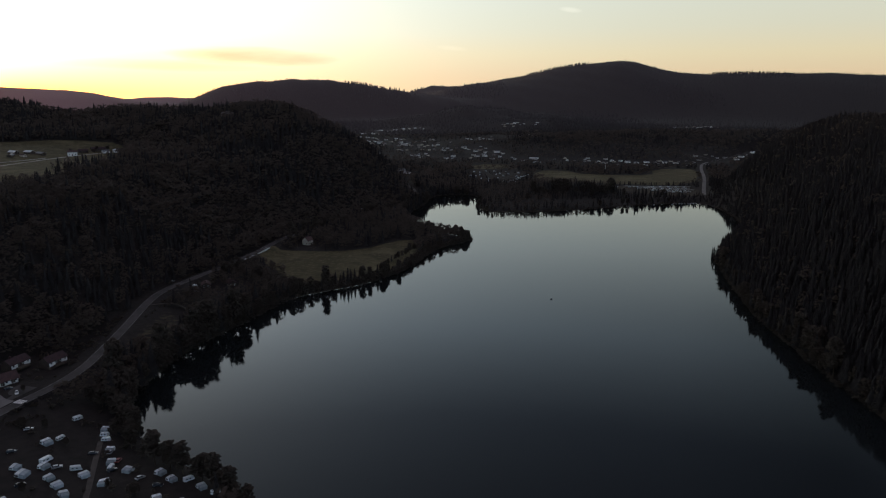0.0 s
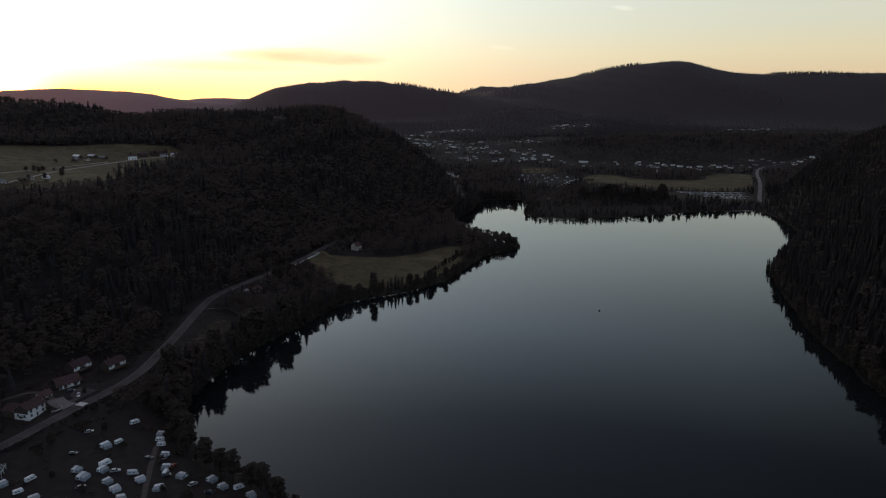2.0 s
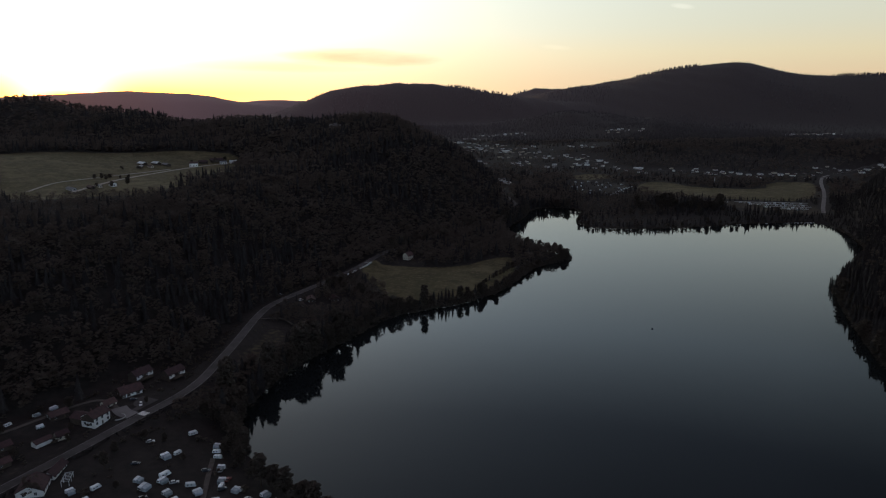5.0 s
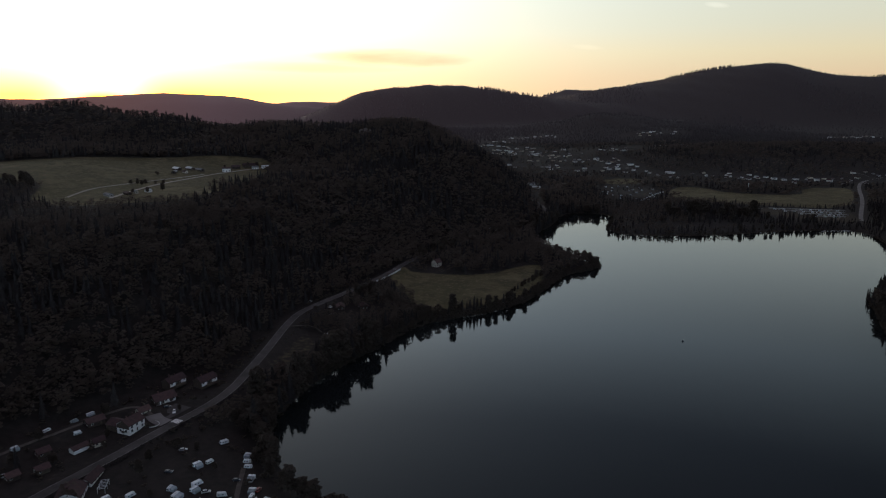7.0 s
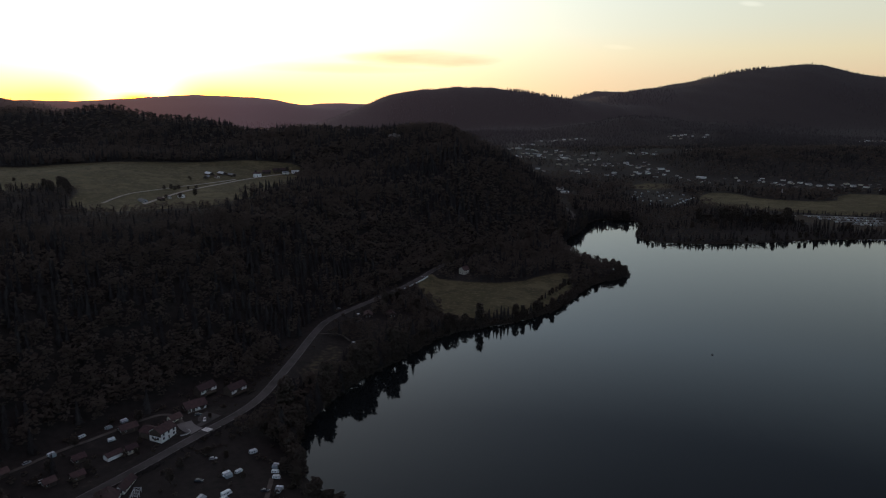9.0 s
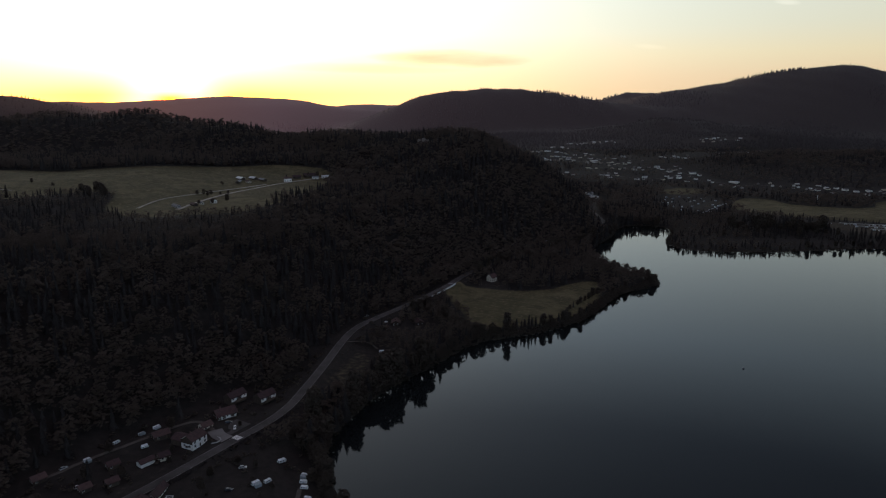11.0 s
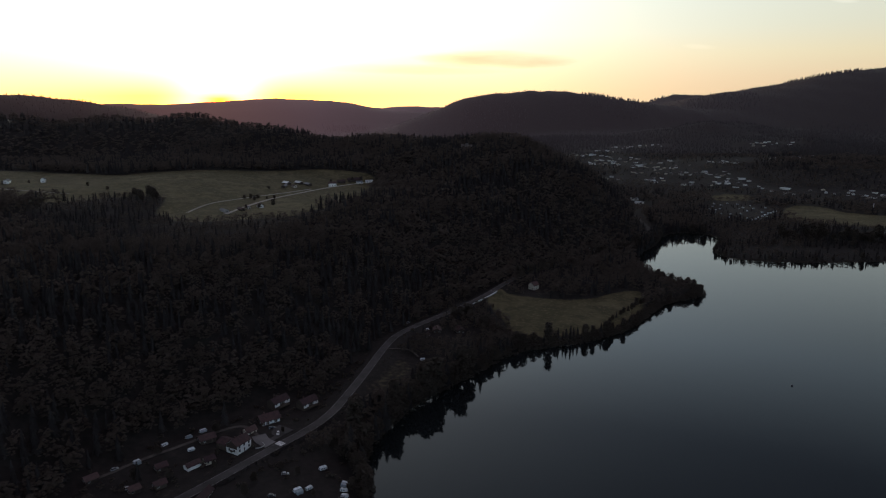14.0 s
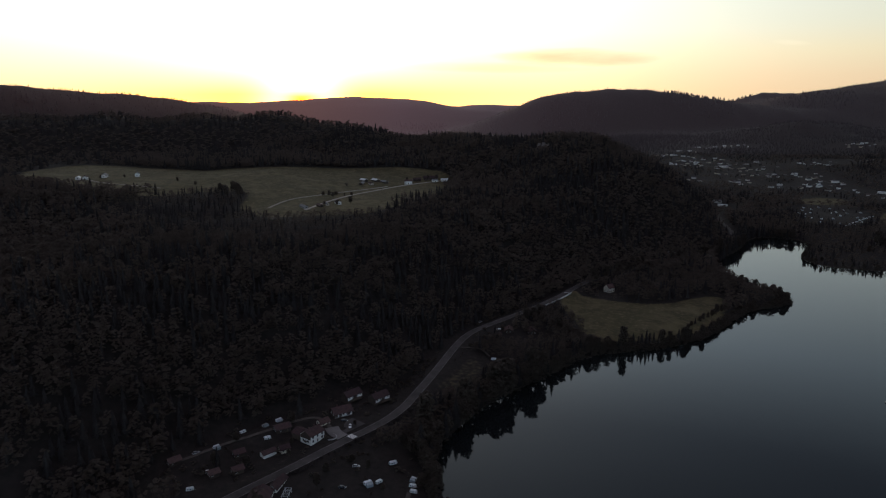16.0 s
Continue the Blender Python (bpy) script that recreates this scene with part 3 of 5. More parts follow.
def build_ground():
    gx = grid_lines(-5200, -760, 520, 4200, 6.0, 1.07, 70)
    gy = grid_lines(-900, 190, 1300, 5400, 6.0, 1.06, 60)
    X, Y = np.meshgrid(gx, gy)
    Z = land(X.ravel(), Y.ravel())
    nx, ny = len(gx), len(gy)
    i = (np.arange(ny - 1)[:, None] * nx + np.arange(nx - 1)[None]).ravel()
    quads = np.stack([i, i + 1, i + nx + 1, i + nx], 1)
    x, y = X.ravel(), Y.ravel()
    grass = np.zeros(x.shape)
    for loop, free, amount in OPEN:
        grass = np.maximum(grass, amount * np.clip(0.5 + inside(loop, x, y) / 10, 0, 1))
    earth = np.zeros(x.shape)
    for loop, amount in ((CAMP, 0.26), (YARD, 0.30), (TERRACES, 0.6), (VILLAGE_CAMP, 0.22)):
        earth = np.maximum(earth, amount * np.clip(0.5 + inside(loop, x, y) / 10, 0, 1))
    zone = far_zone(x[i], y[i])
    # the backdrop's cover glows with the painted haze
    for k, (name, label, mat) in enumerate((("ground", "wooded hills, meadows and valley floor round the lake", M_GROUND), ("backdrop", "wooded far hills beyond the valley and under the setting sun, haze painted on as glow", M_HAZE_HILL))):
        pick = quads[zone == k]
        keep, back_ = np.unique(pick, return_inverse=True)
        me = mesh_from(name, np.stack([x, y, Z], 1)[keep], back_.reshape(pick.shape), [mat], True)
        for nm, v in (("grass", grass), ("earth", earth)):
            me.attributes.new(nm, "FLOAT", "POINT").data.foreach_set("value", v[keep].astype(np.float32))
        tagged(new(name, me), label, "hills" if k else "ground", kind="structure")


build_ground()
lake = new("water", mesh_from("water", [(-260, -400, 0), (420, -400, 0), (420, 1200, 0), (-260, 1200, 0)], [(0, 1, 2, 3)], [M_WATER]))
tagged(lake, "calm dark lake water mirroring the evening sky", "lake", kind="structure")


def ribbon(name, line, half, mat, label, thick=0.25, lift=0.12):
    p = np.asarray(line)
    d = np.gradient(p[:, :2], axis=0)
    nrm = np.stack([-d[:, 1], d[:, 0]], 1) / np.linalg.norm(d, axis=1)[:, None]
    rows = []
    for side, z in ((half, lift), (-half, lift), (-half, lift - thick), (half, lift - thick)):
        rows.append(np.column_stack([p[:, :2] + nrm * side, p[:, 2] + z]))
    v, n = np.concatenate(rows), len(p)
    f = []
    for k in range(n - 1):
        for a, b in ((0, 1), (1, 2), (3, 0)):
            f.append((a * n + k, a * n + k + 1, b * n + k + 1, b * n + k))
    return tagged(new(name, mesh_from(name, v, f, [mat])), label, "road", kind="structure")


ribbon("road", ROAD, 3.3, M_ASPHALT, "grey asphalt country road along the wooded lake shore")
ribbon("road", smooth_line([(-228, 486, 7.4), (-217, 492, 7.3), (-208, 492, 7.0), (-197, 481, 6.6)], 2), 0.8, M_TRACK, "narrow trodden drive branching off the lake road")
ribbon("road", FAR_ROAD, 3.0, M_PALE_ASPHALT, "pale asphalt road beside the far meadow")
ribbon("road", FARM_ROAD, 2.0, M_GRAVEL, "pale gravel farm lane across the hill meadow", 1.0, 0.4)
ribbon("road", FIELD_LANE, 1.3, M_GRAVEL, "pale gravel field path across the hill meadow", 1.0, 0.5)
ribbon("road", WEST_LANE, 1.0, M_GRAVEL, "pale gravel lane to the hill farm", 1.0, 0.5)
forecourt = smooth_line([(-225.2, 319.5), (-229.5, 320.5), (-234, 322.5), (-238, 326)], 2)
ribbon("pavement", np.column_stack([forecourt, land(forecourt[:, 0], forecourt[:, 1]) + 0.1]), 4.2, M_PALE_ASPHALT, "pale worn asphalt forecourt between the inn and the road", 1.2)
ribbon("road", CAMP_LANE, 1.2, M_TRACK, "narrow trodden lane between the caravans")
ribbon("road", YARD_LANE, 1.3, M_TRACK, "narrow trodden lane behind the white inn")

# ---- woods ----
rng = np.random.default_rng(7)


def clump(r, rg, squash=0.75):
    v = np.array([(1, 0, 0), (-1, 0, 0), (0, 1, 0), (0, -1, 0), (0, 0, 1), (0, 0, -1)], float)
    v = v * (0.7 + 0.6 * rg.random((6, 1))) * r + rg.normal(0, 0.18 * r, (6, 3))
    v[:, 2] *= squash
    f = [(0, 2, 4), (2, 1, 4), (1, 3, 4), (3, 0, 4), (2, 0, 5), (1, 2, 5), (3, 1, 5), (0, 3, 5)]
    return v, np.array(f)


def cap(r, rg, n=5):
    """A leafy shell: an uneven ring and a raised middle."""
    a = np.arange(n) / n * 2 * np.pi + rg.uniform(0, 6)
    rad = r * rg.uniform(0.65, 1.3, n)
    v = np.column_stack([np.cos(a) * rad, np.sin(a) * rad, rg.normal(-0.35 * r, 0.15 * r, n)])
    v = np.vstack([v, (rg.normal(0, 0.2 * r), rg.normal(0, 0.2 * r), r * rg.uniform(0.4, 0.8))])
    return v, np.array([(i, (i + 1) % n, n) for i in range(n)])


def stack(pieces):
    vs, fs, n = [], [], 0
    for v, f in pieces:
        vs.append(v), fs.append(f + n)
        n += len(v)
    return np.concatenate(vs), np.concatenate(fs)


def spruce_shape(rg, tiers, points, spread=0.19):
    """Unit-high spruce crown: drooping jagged tiers."""
    out = []
    for k in range(tiers):
        u = k / tiers
        base, top = 0.10 + 0.86 * u, min(1.0, 0.10 + 0.86 * u + 1.9 / tiers * (1 - 0.25 * u))
        r = spread * (1 - u) ** 0.85 * rg.uniform(0.85, 1.15) + 0.012
        n = points * 2
        a = np.arange(n) / n * 2 * np.pi + rg.uniform(0, 6)
        rad = r * np.where(np.arange(n) % 2, 0.55, 1.0) * rg.uniform(0.75, 1.2, n)
        z = base + np.where(np.arange(n) % 2, 0.02, -0.015) + rg.normal(0, 0.008, n)
        ring = np.column_stack([np.cos(a) * rad, np.sin(a) * rad, z])
        v = np.vstack([ring, (rg.normal(0, 0.006), rg.normal(0, 0.006), top)])
        out.append((v, np.array([(i, (i + 1) % n, n) for i in range(n)])))
    return stack(out)


def broad_shape(rg, clumps, r=0.16, width=0.30, shell=None, core=0.55):
    """Unit-high broadleaf crown: many leafy clumps round a rounded, uneven volume."""
    out = []
    for k in range(clumps):
        z = rg.uniform(0.28, 0.93)
        w = width * math.sqrt(max(0.05, 1 - ((z - 0.55) / 0.48) ** 2)) * rg.uniform(core, 1.05)
        a = k * 2.4 + rg.uniform(-0.5, 0.5)
        v, f = (shell or clump)(r * rg.uniform(0.6, 1.15), rg)
        if shell:
            v = v + np.array([math.cos(a), math.sin(a), 0]) * (v[:, 2:3] * -0.6 * (1 - z))
        out.append((v + (math.cos(a) * w, math.sin(a) * w, z), f))
    return stack(out)


def wood(name, label, xs, ys, heights, shapes, pick, mat, spread=1.0):
    """One mesh of many trees of a few shapes."""
    zs = land(xs, ys) - 0.3
    turn = rng.uniform(0, 2 * np.pi, len(xs))
    wide = heights * rng.uniform(0.85, 1.2, len(xs)) * spread
    V, F, n = [], [], 0
    for k, (v, f) in enumerate(shapes):
        sel = np.nonzero(pick == k)[0]
        if not len(sel):
            continue
        c, s = np.cos(turn[sel])[:, None], np.sin(turn[sel])[:, None]
        P = np.empty((len(sel), len(v), 3), np.float32)
        P[:, :, 0] = (v[None, :, 0] * c - v[None, :, 1] * s) * wide[sel, None] + xs[sel, None]
        P[:, :, 1] = (v[None, :, 0] * s + v[None, :, 1] * c) * wide[sel, None] + ys[sel, None]
        P[:, :, 2] = v[None, :, 2] * heights[sel, None] + zs[sel, None]
        V.append(P.reshape(-1, 3))
        F.append((f[None] + (np.arange(len(sel)) * len(v))[:, None, None] + n).reshape(-1, 3))
        n += P.shape[0] * P.shape[1]
    return tagged(new(name, mesh_from(name, np.concatenate(V), np.concatenate(F), [mat], True)), label, "forest", kind="stuff")


def in_gardens(x, y):
    """Beside the streets of the far town."""
    near = np.hypot(x, y) < 0
    for st in STREETS:
        near |= along(np.column_stack([st, st[:, 0] * 0]), x, y)[0] < 38
    return near


def bare(x, y):
    """How far the place is kept free of forest, 0 to 1."""
    free = np.zeros(x.shape)
    for loop, amount, _ in OPEN:
        free = np.maximum(free, np.where(inside(loop, x, y) > 0, amount, 0))
    for line, half in ROADS:
        free = np.where(along(line, x, y)[0] < half + np.where((y < 690) & (x > -222) | (half == 4.0) & (y > 1050), 4.5, np.where(y < 690, 2.4, 1.0)), 1, free)
    d = along(ROAD, x, y)[0]
    free = np.where((d < np.where(y < 560, 17, 10)) & (inside(WEST_FOOT, x, y) < -2) & (y < 640), 1, free)   # open bank on the road's lake side
    free = np.where(np.hypot(x + 154, y - 695) < 15, 1, free)      # open lawn before the villa
    for cx, cy, cr in ((-197, 533, 15), (-178, 544, 12), (-192, 470, 15), (-194, 655, 12)):      # gardens and drives by the shore road
        free = np.where(np.hypot(x - cx, y - cy) < cr, 1, free)
    free = np.where((x > 50) & (x < 320) & (y > 940) & (y < 1190) & (np.sin(x * 0.11 + 0.5) + np.sin(y * 0.13 + x * 0.05) > 0.1), np.maximum(free, 0.45), free)   # gaps in the far shore's wood
    free = np.where((x > 262) & (x < 400) & (y > 1092) & (y < 1190), np.maximum(free, 0.9), free)
    free = np.where(in_gardens(x, y), np.maximum(free, 0.93), free)
    free = np.where((np.abs(x + 98) < 20) & (y > 1290) & (y < 1375) | (np.abs(x + 84 + (y - 1140) * 0.1) < 9) & (y > 1060) & (y < 1250), 1, free)      # clearing before the white hall, and the road below it
    free = np.where((np.abs(x + 342) < 13) & (y > 1024) & (y < 1064), 1, free)      # bare rock
    lakeward = inside(LAKE, x, y)
    return np.where(lakeward > np.where(x > 200, -1.5, np.where(y > 850, -3.0, -9.0)), 1, free)


def scatter(x0, x1, y0, y1, step):
    gx, gy = np.meshgrid(np.arange(x0, x1, step), np.arange(y0, y1, step))
    x = gx.ravel() + rng.uniform(-0.48, 0.48, gx.size) * step
    y = gy.ravel() + rng.uniform(-0.48, 0.48, gx.size) * step
    return x, y


def in_fan(x, y, lo=-37, hi=64):
    a = np.degrees(np.arctan2(-x, y))
    return (a > lo) & (a < hi)


def mixed(x, y):
    """Share of broadleaf trees: patches, more of them low down."""
    n = np.sin(x * 0.021 + 0.7) * np.sin(y * 0.017 + 2.0) + 0.6 * np.sin(x * 0.053 - y * 0.041)
    return np.clip(0.68 + 0.4 * n, 0.15, 0.95) * np.where((x > 200) & (y < 1200), 0.1, 1.0) + np.where((x > -220) & (x < 30) & (y > 480) & (y < 820), 0.35, 0.0)


def tree_size(x, y):
    """How tall the woods grow: lower on the peninsula, the far shore and in the town."""
    k = np.ones(x.shape)
    k = np.where((x > -190) & (x < 30) & (y > 540) & (y < 800), np.where(y > 690, 0.8, 0.66), k)
    k = np.where((x > -175) & (x < -40) & (y > 560) & (y < 640), 0.5, k)
    k = np.where((x > 20) & (x < 420) & (y > 940) & (y < 1240), np.where(x < 210, 0.6, 0.45), k)
    k = np.where((x > -222) & (x < -150) & (y > 395) & (y < 640), 0.72, k)
    k = np.where((x > -640) & (x < -380) & (y > 470) & (y < 690), 0.52, k)
    k = np.where((inside(TOWN, x, y) > 0) | (inside(UPPER_TOWN, x, y) > 0), 0.7, k)
    k = np.where(in_gardens(x, y) | (inside(VILLAGE_CAMP, x, y) > 0), 0.45, k)
    return k


def plant_woods():
    rg = np.random.default_rng(21)
    near_s = [spruce_shape(rg, 6, 5, rg.uniform(0.14, 0.18)) for _ in range(6)]
    near_b = [broad_shape(rg, 15, 0.125, 0.24, cap) for _ in range(6)]
    mid_s = [spruce_shape(rg, 3, 3, 0.17) for _ in range(4)]
    mid_b = [broad_shape(rg, 6, 0.2, 0.2, cap) for _ in range(4)]
    x, y = scatter(-900, 560, 190, 1240, 6.9)
    ok = in_fan(x, y) & (bare(x, y) < rng.random(x.shape)) & ~(np.hypot(x, y) > 1330)
    x, y = x[ok], y[ok]
    x2, y2 = scatter(205, 560, 190, 1240, 5.6)                 # the steep eastern slope is wooded more densely
    ok = in_fan(x2, y2) & (bare(x2, y2) < 0.5) & (inside(EAST_FOOT, x2, y2) > 0)
    x, y = np.concatenate([x, x2[ok]]), np.concatenate([y, y2[ok]])
    leafy = rng.random(x.shape) < mixed(x, y)
    hgt = rng.uniform(11, 18, x.shape) * tree_size(x, y)
    close, distant = np.hypot(x, y) < 680, np.hypot(x, y) > 880
    far_s = [spruce_shape(rg, 4, 4, rg.uniform(0.15, 0.19)) for _ in range(6)]
    far_b = [broad_shape(rg, 10, 0.15, 0.24, cap) for _ in range(6)]
    fine_b = [broad_shape(rg, 36, 0.080, 0.25, cap, 0.4) for _ in range(6)]
    for sel, shapes, name, label, mat, k in ((~leafy & ~distant, near_s, "spruce_forest", "dark spruce forest on the hillsides round the lake", M_SPRUCE, 1.15),
                                             (~leafy & distant, far_s, "spruce_forest", "dark spruce forest on the hill behind the meadows", M_SPRUCE, 1.15),
                                             (leafy & distant, far_b, "broadleaf_forest", "brown-green broadleaf trees on the hill behind the meadows", M_LEAF, 1.0),
                                             (leafy & close, fine_b, "broadleaf_forest", "brown-green broadleaf trees on the slopes above the road", M_LEAF, 1.0),
                                             (leafy & ~close & ~distant, near_b, "broadleaf_forest", "brown-green broadleaf trees mixed into the hillside forest", M_LEAF, 1.0)):
        wood(name, label, x[sel], y[sel], hgt[sel] * k, shapes, rng.integers(0, len(shapes), sel.sum()), mat)
    x, y = scatter(-1500, 1500, 500, 3100, 11.5)
    ok = in_fan(x, y) & (bare(x, y) < rng.random(x.shape)) & ((np.hypot(x, y) > 1330) | (x < -900) | (x > 560) | (y > 1240)) & ((far_zone(x, y) == 0) | (np.hypot(x, y) < 2900) & (x > -1000))
    ok &= ((np.degrees(np.arctan2(-x, y)) < 14) | (np.hypot(x, y) < 1700)) & ~((x > 560) & (y < 1500))
    x, y = x[ok], y[ok]
    leafy = rng.random(x.shape) < mixed(x, y)
    hgt = rng.uniform(10, 15, x.shape) * tree_size(x, y)
    # woods in the far zone take the needles with haze painted as glow
    head = far_zone(x, y) == 1
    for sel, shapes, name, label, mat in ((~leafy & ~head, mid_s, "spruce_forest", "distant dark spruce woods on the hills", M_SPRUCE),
                                          (head, mid_s, "spruce_forest", "spruce woods at the head of the valley, haze painted on as glow", M_HAZE_TREES),
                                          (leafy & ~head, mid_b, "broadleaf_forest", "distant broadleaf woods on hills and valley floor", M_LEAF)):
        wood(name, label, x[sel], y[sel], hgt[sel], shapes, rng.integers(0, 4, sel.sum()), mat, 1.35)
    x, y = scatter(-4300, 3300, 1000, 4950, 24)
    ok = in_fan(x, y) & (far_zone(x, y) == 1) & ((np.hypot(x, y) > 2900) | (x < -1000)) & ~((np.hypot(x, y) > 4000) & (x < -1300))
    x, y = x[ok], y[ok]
    wood("spruce_forest", "far spruce woods along the ridges, haze painted on as glow", x, y, rng.uniform(4, 9, x.size) + 8 * (np.sin(x * 0.0063 + 1.0) * np.sin(y * 0.0051 + x * 0.0022) > 0.45), mid_s, rng.integers(0, 4, x.size), M_HAZE_TREES, 1.5)


plant_woods()

# ---- building blocks ----


def part(name, bm, mat, parent, label=""):
    me = bpy.data.meshes.new(name)
    bm.to_mesh(me)
    bm.free()
    me.materials.append(mat)
    ob = new(name, me)
    ob.parent = parent
    return tagged(ob, label)


def again(ob, m, parent):
    """Another object on the same mesh, as a part."""
    o = new(ob.name.split(".")[0], ob.data)
    o.parent = parent
    o.matrix_basis = m
    if "label" in ob:
        o["label"] = ob["label"]
    return o


def thing(name, label, category, group=""):
    return tagged(new(name), label, category, group)


def box(bm, lo, hi, bevel=0.0, taper=None):
    """A box between two corners; taper narrows its top as (x, y) shares."""
    v = []
    cx, cy = (lo[0] + hi[0]) / 2, (lo[1] + hi[1]) / 2
    for z in (lo[2], hi[2]):
        kx, ky = (1, 1) if z == lo[2] or not taper else taper
        for x, y in ((lo[0], lo[1]), (hi[0], lo[1]), (hi[0], hi[1]), (lo[0], hi[1])):
            v.append(bm.verts.new((cx + (x - cx) * kx, cy + (y - cy) * ky, z)))
    fs = [bm.faces.new([v[i] for i in f]) for f in ((3, 2, 1, 0), (4, 5, 6, 7), (0, 1, 5, 4), (1, 2, 6, 5), (2, 3, 7, 6), (3, 0, 4, 7))]
    if bevel:
        es = list({e for f in fs for e in f.edges})
        bmesh.ops.bevel(bm, geom=es, offset=bevel, segments=1, affect="EDGES")
    return bm


def boxed(lo, hi, bevel=0.0, taper=None):
    return box(bmesh.new(), lo, hi, bevel, taper)


def prism(bm, outline, y0, y1):
    """An outline in x and z, drawn out along y."""
    a = [bm.verts.new((x, y0, z)) for x, z in outline]
    b = [bm.verts.new((x, y1, z)) for x, z in outline]
    n = len(outline)
    bm.faces.new(a)
    bm.faces.new(b[::-1])
    for i in range(n):
        bm.faces.new((a[i], b[i], b[(i + 1) % n], a[(i + 1) % n]))
    bmesh.ops.recalc_face_normals(bm, faces=bm.faces)
    return bm


def tube(bm, p, q, r0, r1, sides=8):
    m = Matrix.Translation((Vector(p) + Vector(q)) / 2) @ (Vector(q) - Vector(p)).to_track_quat("Z", "Y").to_matrix().to_4x4()
    bmesh.ops.create_cone(bm, cap_ends=True, segments=sides, radius1=r0, radius2=r1, depth=(Vector(q) - Vector(p)).length, matrix=m)
    return bm


def window_parts(parent, spots, w=1.0, h=1.3, sub=True):
    """Windows in the wall faces: each a proud frame with its pane. spots: x, y, z of the sill's middle, turn of the outward side."""
    first = None
    for x, y, z, turn in spots:
        m = pose(x, y, z, 0, 0, turn)
        if first is None and not sub:
            first = part("window", boxed((-0.02, -w / 2, 0), (0.05, w / 2, h)), M_PANE, parent)
            first.matrix_basis = m
        elif first is None:
            bm = bmesh.new()
            for lo, hi in (((-0.02, -w / 2 - 0.1, -0.1), (0.07, w / 2 + 0.1, 0)), ((-0.02, -w / 2 - 0.08, h), (0.05, w / 2 + 0.08, h + 0.1)),
                           ((-0.02, -w / 2 - 0.08, 0), (0.05, -w / 2, h)), ((-0.02, w / 2, 0), (0.05, w / 2 + 0.08, h)), ((0.0, -0.03, 0), (0.045, 0.03, h))):
                box(bm, lo, hi)
            first = part("window", bm, M_FRAME, parent)
            first.matrix_basis = m
            pane = part("pane", boxed((-0.02, -w / 2, 0), (0.02, w / 2, h)), M_PANE, first)
        else:
            o = again(first, m, parent)
            if sub:
                again(pane, Matrix.Identity(4), o)


def house(name, label, category, length, depth, eaves, rise, wall, roof, windows=(3, 1), floor_h=2.7, door=True, chimney=1, detail=True, over=0.5, group="", win=(1.0, 1.3)):
    """A house with its front on local +x, from y 0 to length, ridge along y. Stands on z 0 and reaches a little into the ground."""
    h = thing(name, label, category, group)
    bm = bmesh.new()
    prism(bm, [(0, -2.5), (0, eaves), (-depth / 2, eaves + rise), (-depth, eaves), (-depth, -2.5)], 0, length)
    part("wall", bm, wall, h)
    bm = bmesh.new()
    k = rise / (depth / 2)
    t = 0.22
    prism(bm, [(over, eaves - over * k + 0.03), (over, eaves - over * k + 0.03 + t), (-depth / 2, eaves + rise + 0.03 + t), (-depth - over, eaves - over * k + 0.03 + t),
               (-depth - over, eaves - over * k + 0.03), (-depth / 2, eaves + rise + 0.03)], -over, length + over)
    part("roof", bm, roof, h)
    cols, rows = windows
    spots, doors = [], []
    for r_ in range(rows):
        for c in range(cols):
            y = length * (c + 0.5) / cols
            z = 0.9 + r_ * floor_h
            if z + 1.3 > eaves:
                continue
            if door and r_ == 0 and c == cols // 2:
                doors.append(y)
            else:
                spots.append((0.0, y, z, 0))
            if detail:
                spots.append((-depth, y, z, 180))
        for yy, turn in ((0.0, -90), (length, 90)):
            for xx in (-depth * 0.28, -depth * 0.72) if detail else (-depth * 0.5,):
                if 0.9 + r_ * floor_h + 1.3 < eaves:
                    spots.append((xx, yy, 0.9 + r_ * floor_h, turn))
    if eaves > 4 and rise > 2:
        spots.append((-depth / 2, 0.0, eaves + 0.3, -90))
    window_parts(h, spots, *win, sub=detail)
    for y in doors:
        part("door", boxed((-0.03, y - 0.5, -0.1), (0.06, y + 0.5, 2.05), 0.01), M_WOOD, h, "brown wooden front door")
    for i in range(chimney):
        y = length * (0.3 + 0.4 * i)
        bm = boxed((-depth / 2 - 0.9, y - 0.35, eaves + rise - 1.0), (-depth / 2 - 0.2, y + 0.35, eaves + rise + 1.0))
        box(bm, (-depth / 2 - 1.0, y - 0.45, eaves + rise + 1.0), (-depth / 2 - 0.1, y + 0.45, eaves + rise + 1.15))
        part("chimney", bm, M_BROWNROOF, h)
    return h


def place(ob, x, y, turn=0.0, dz=0.0, size=1.0):
    ob.matrix_basis = Matrix.Translation((x, y, ground_at(x, y) + dz)) @ pose(0, 0, 0, 0, 0, turn) @ Matrix.Diagonal((size, size, size, 1))
    return ob


def facing(dx, dy):
    return math.degrees(math.atan2(-dx, dy))


def level_place(ob, x, y, turn, z):
    ob.matrix_basis = pose(x, y, z, 0, 0, turn)
    return ob


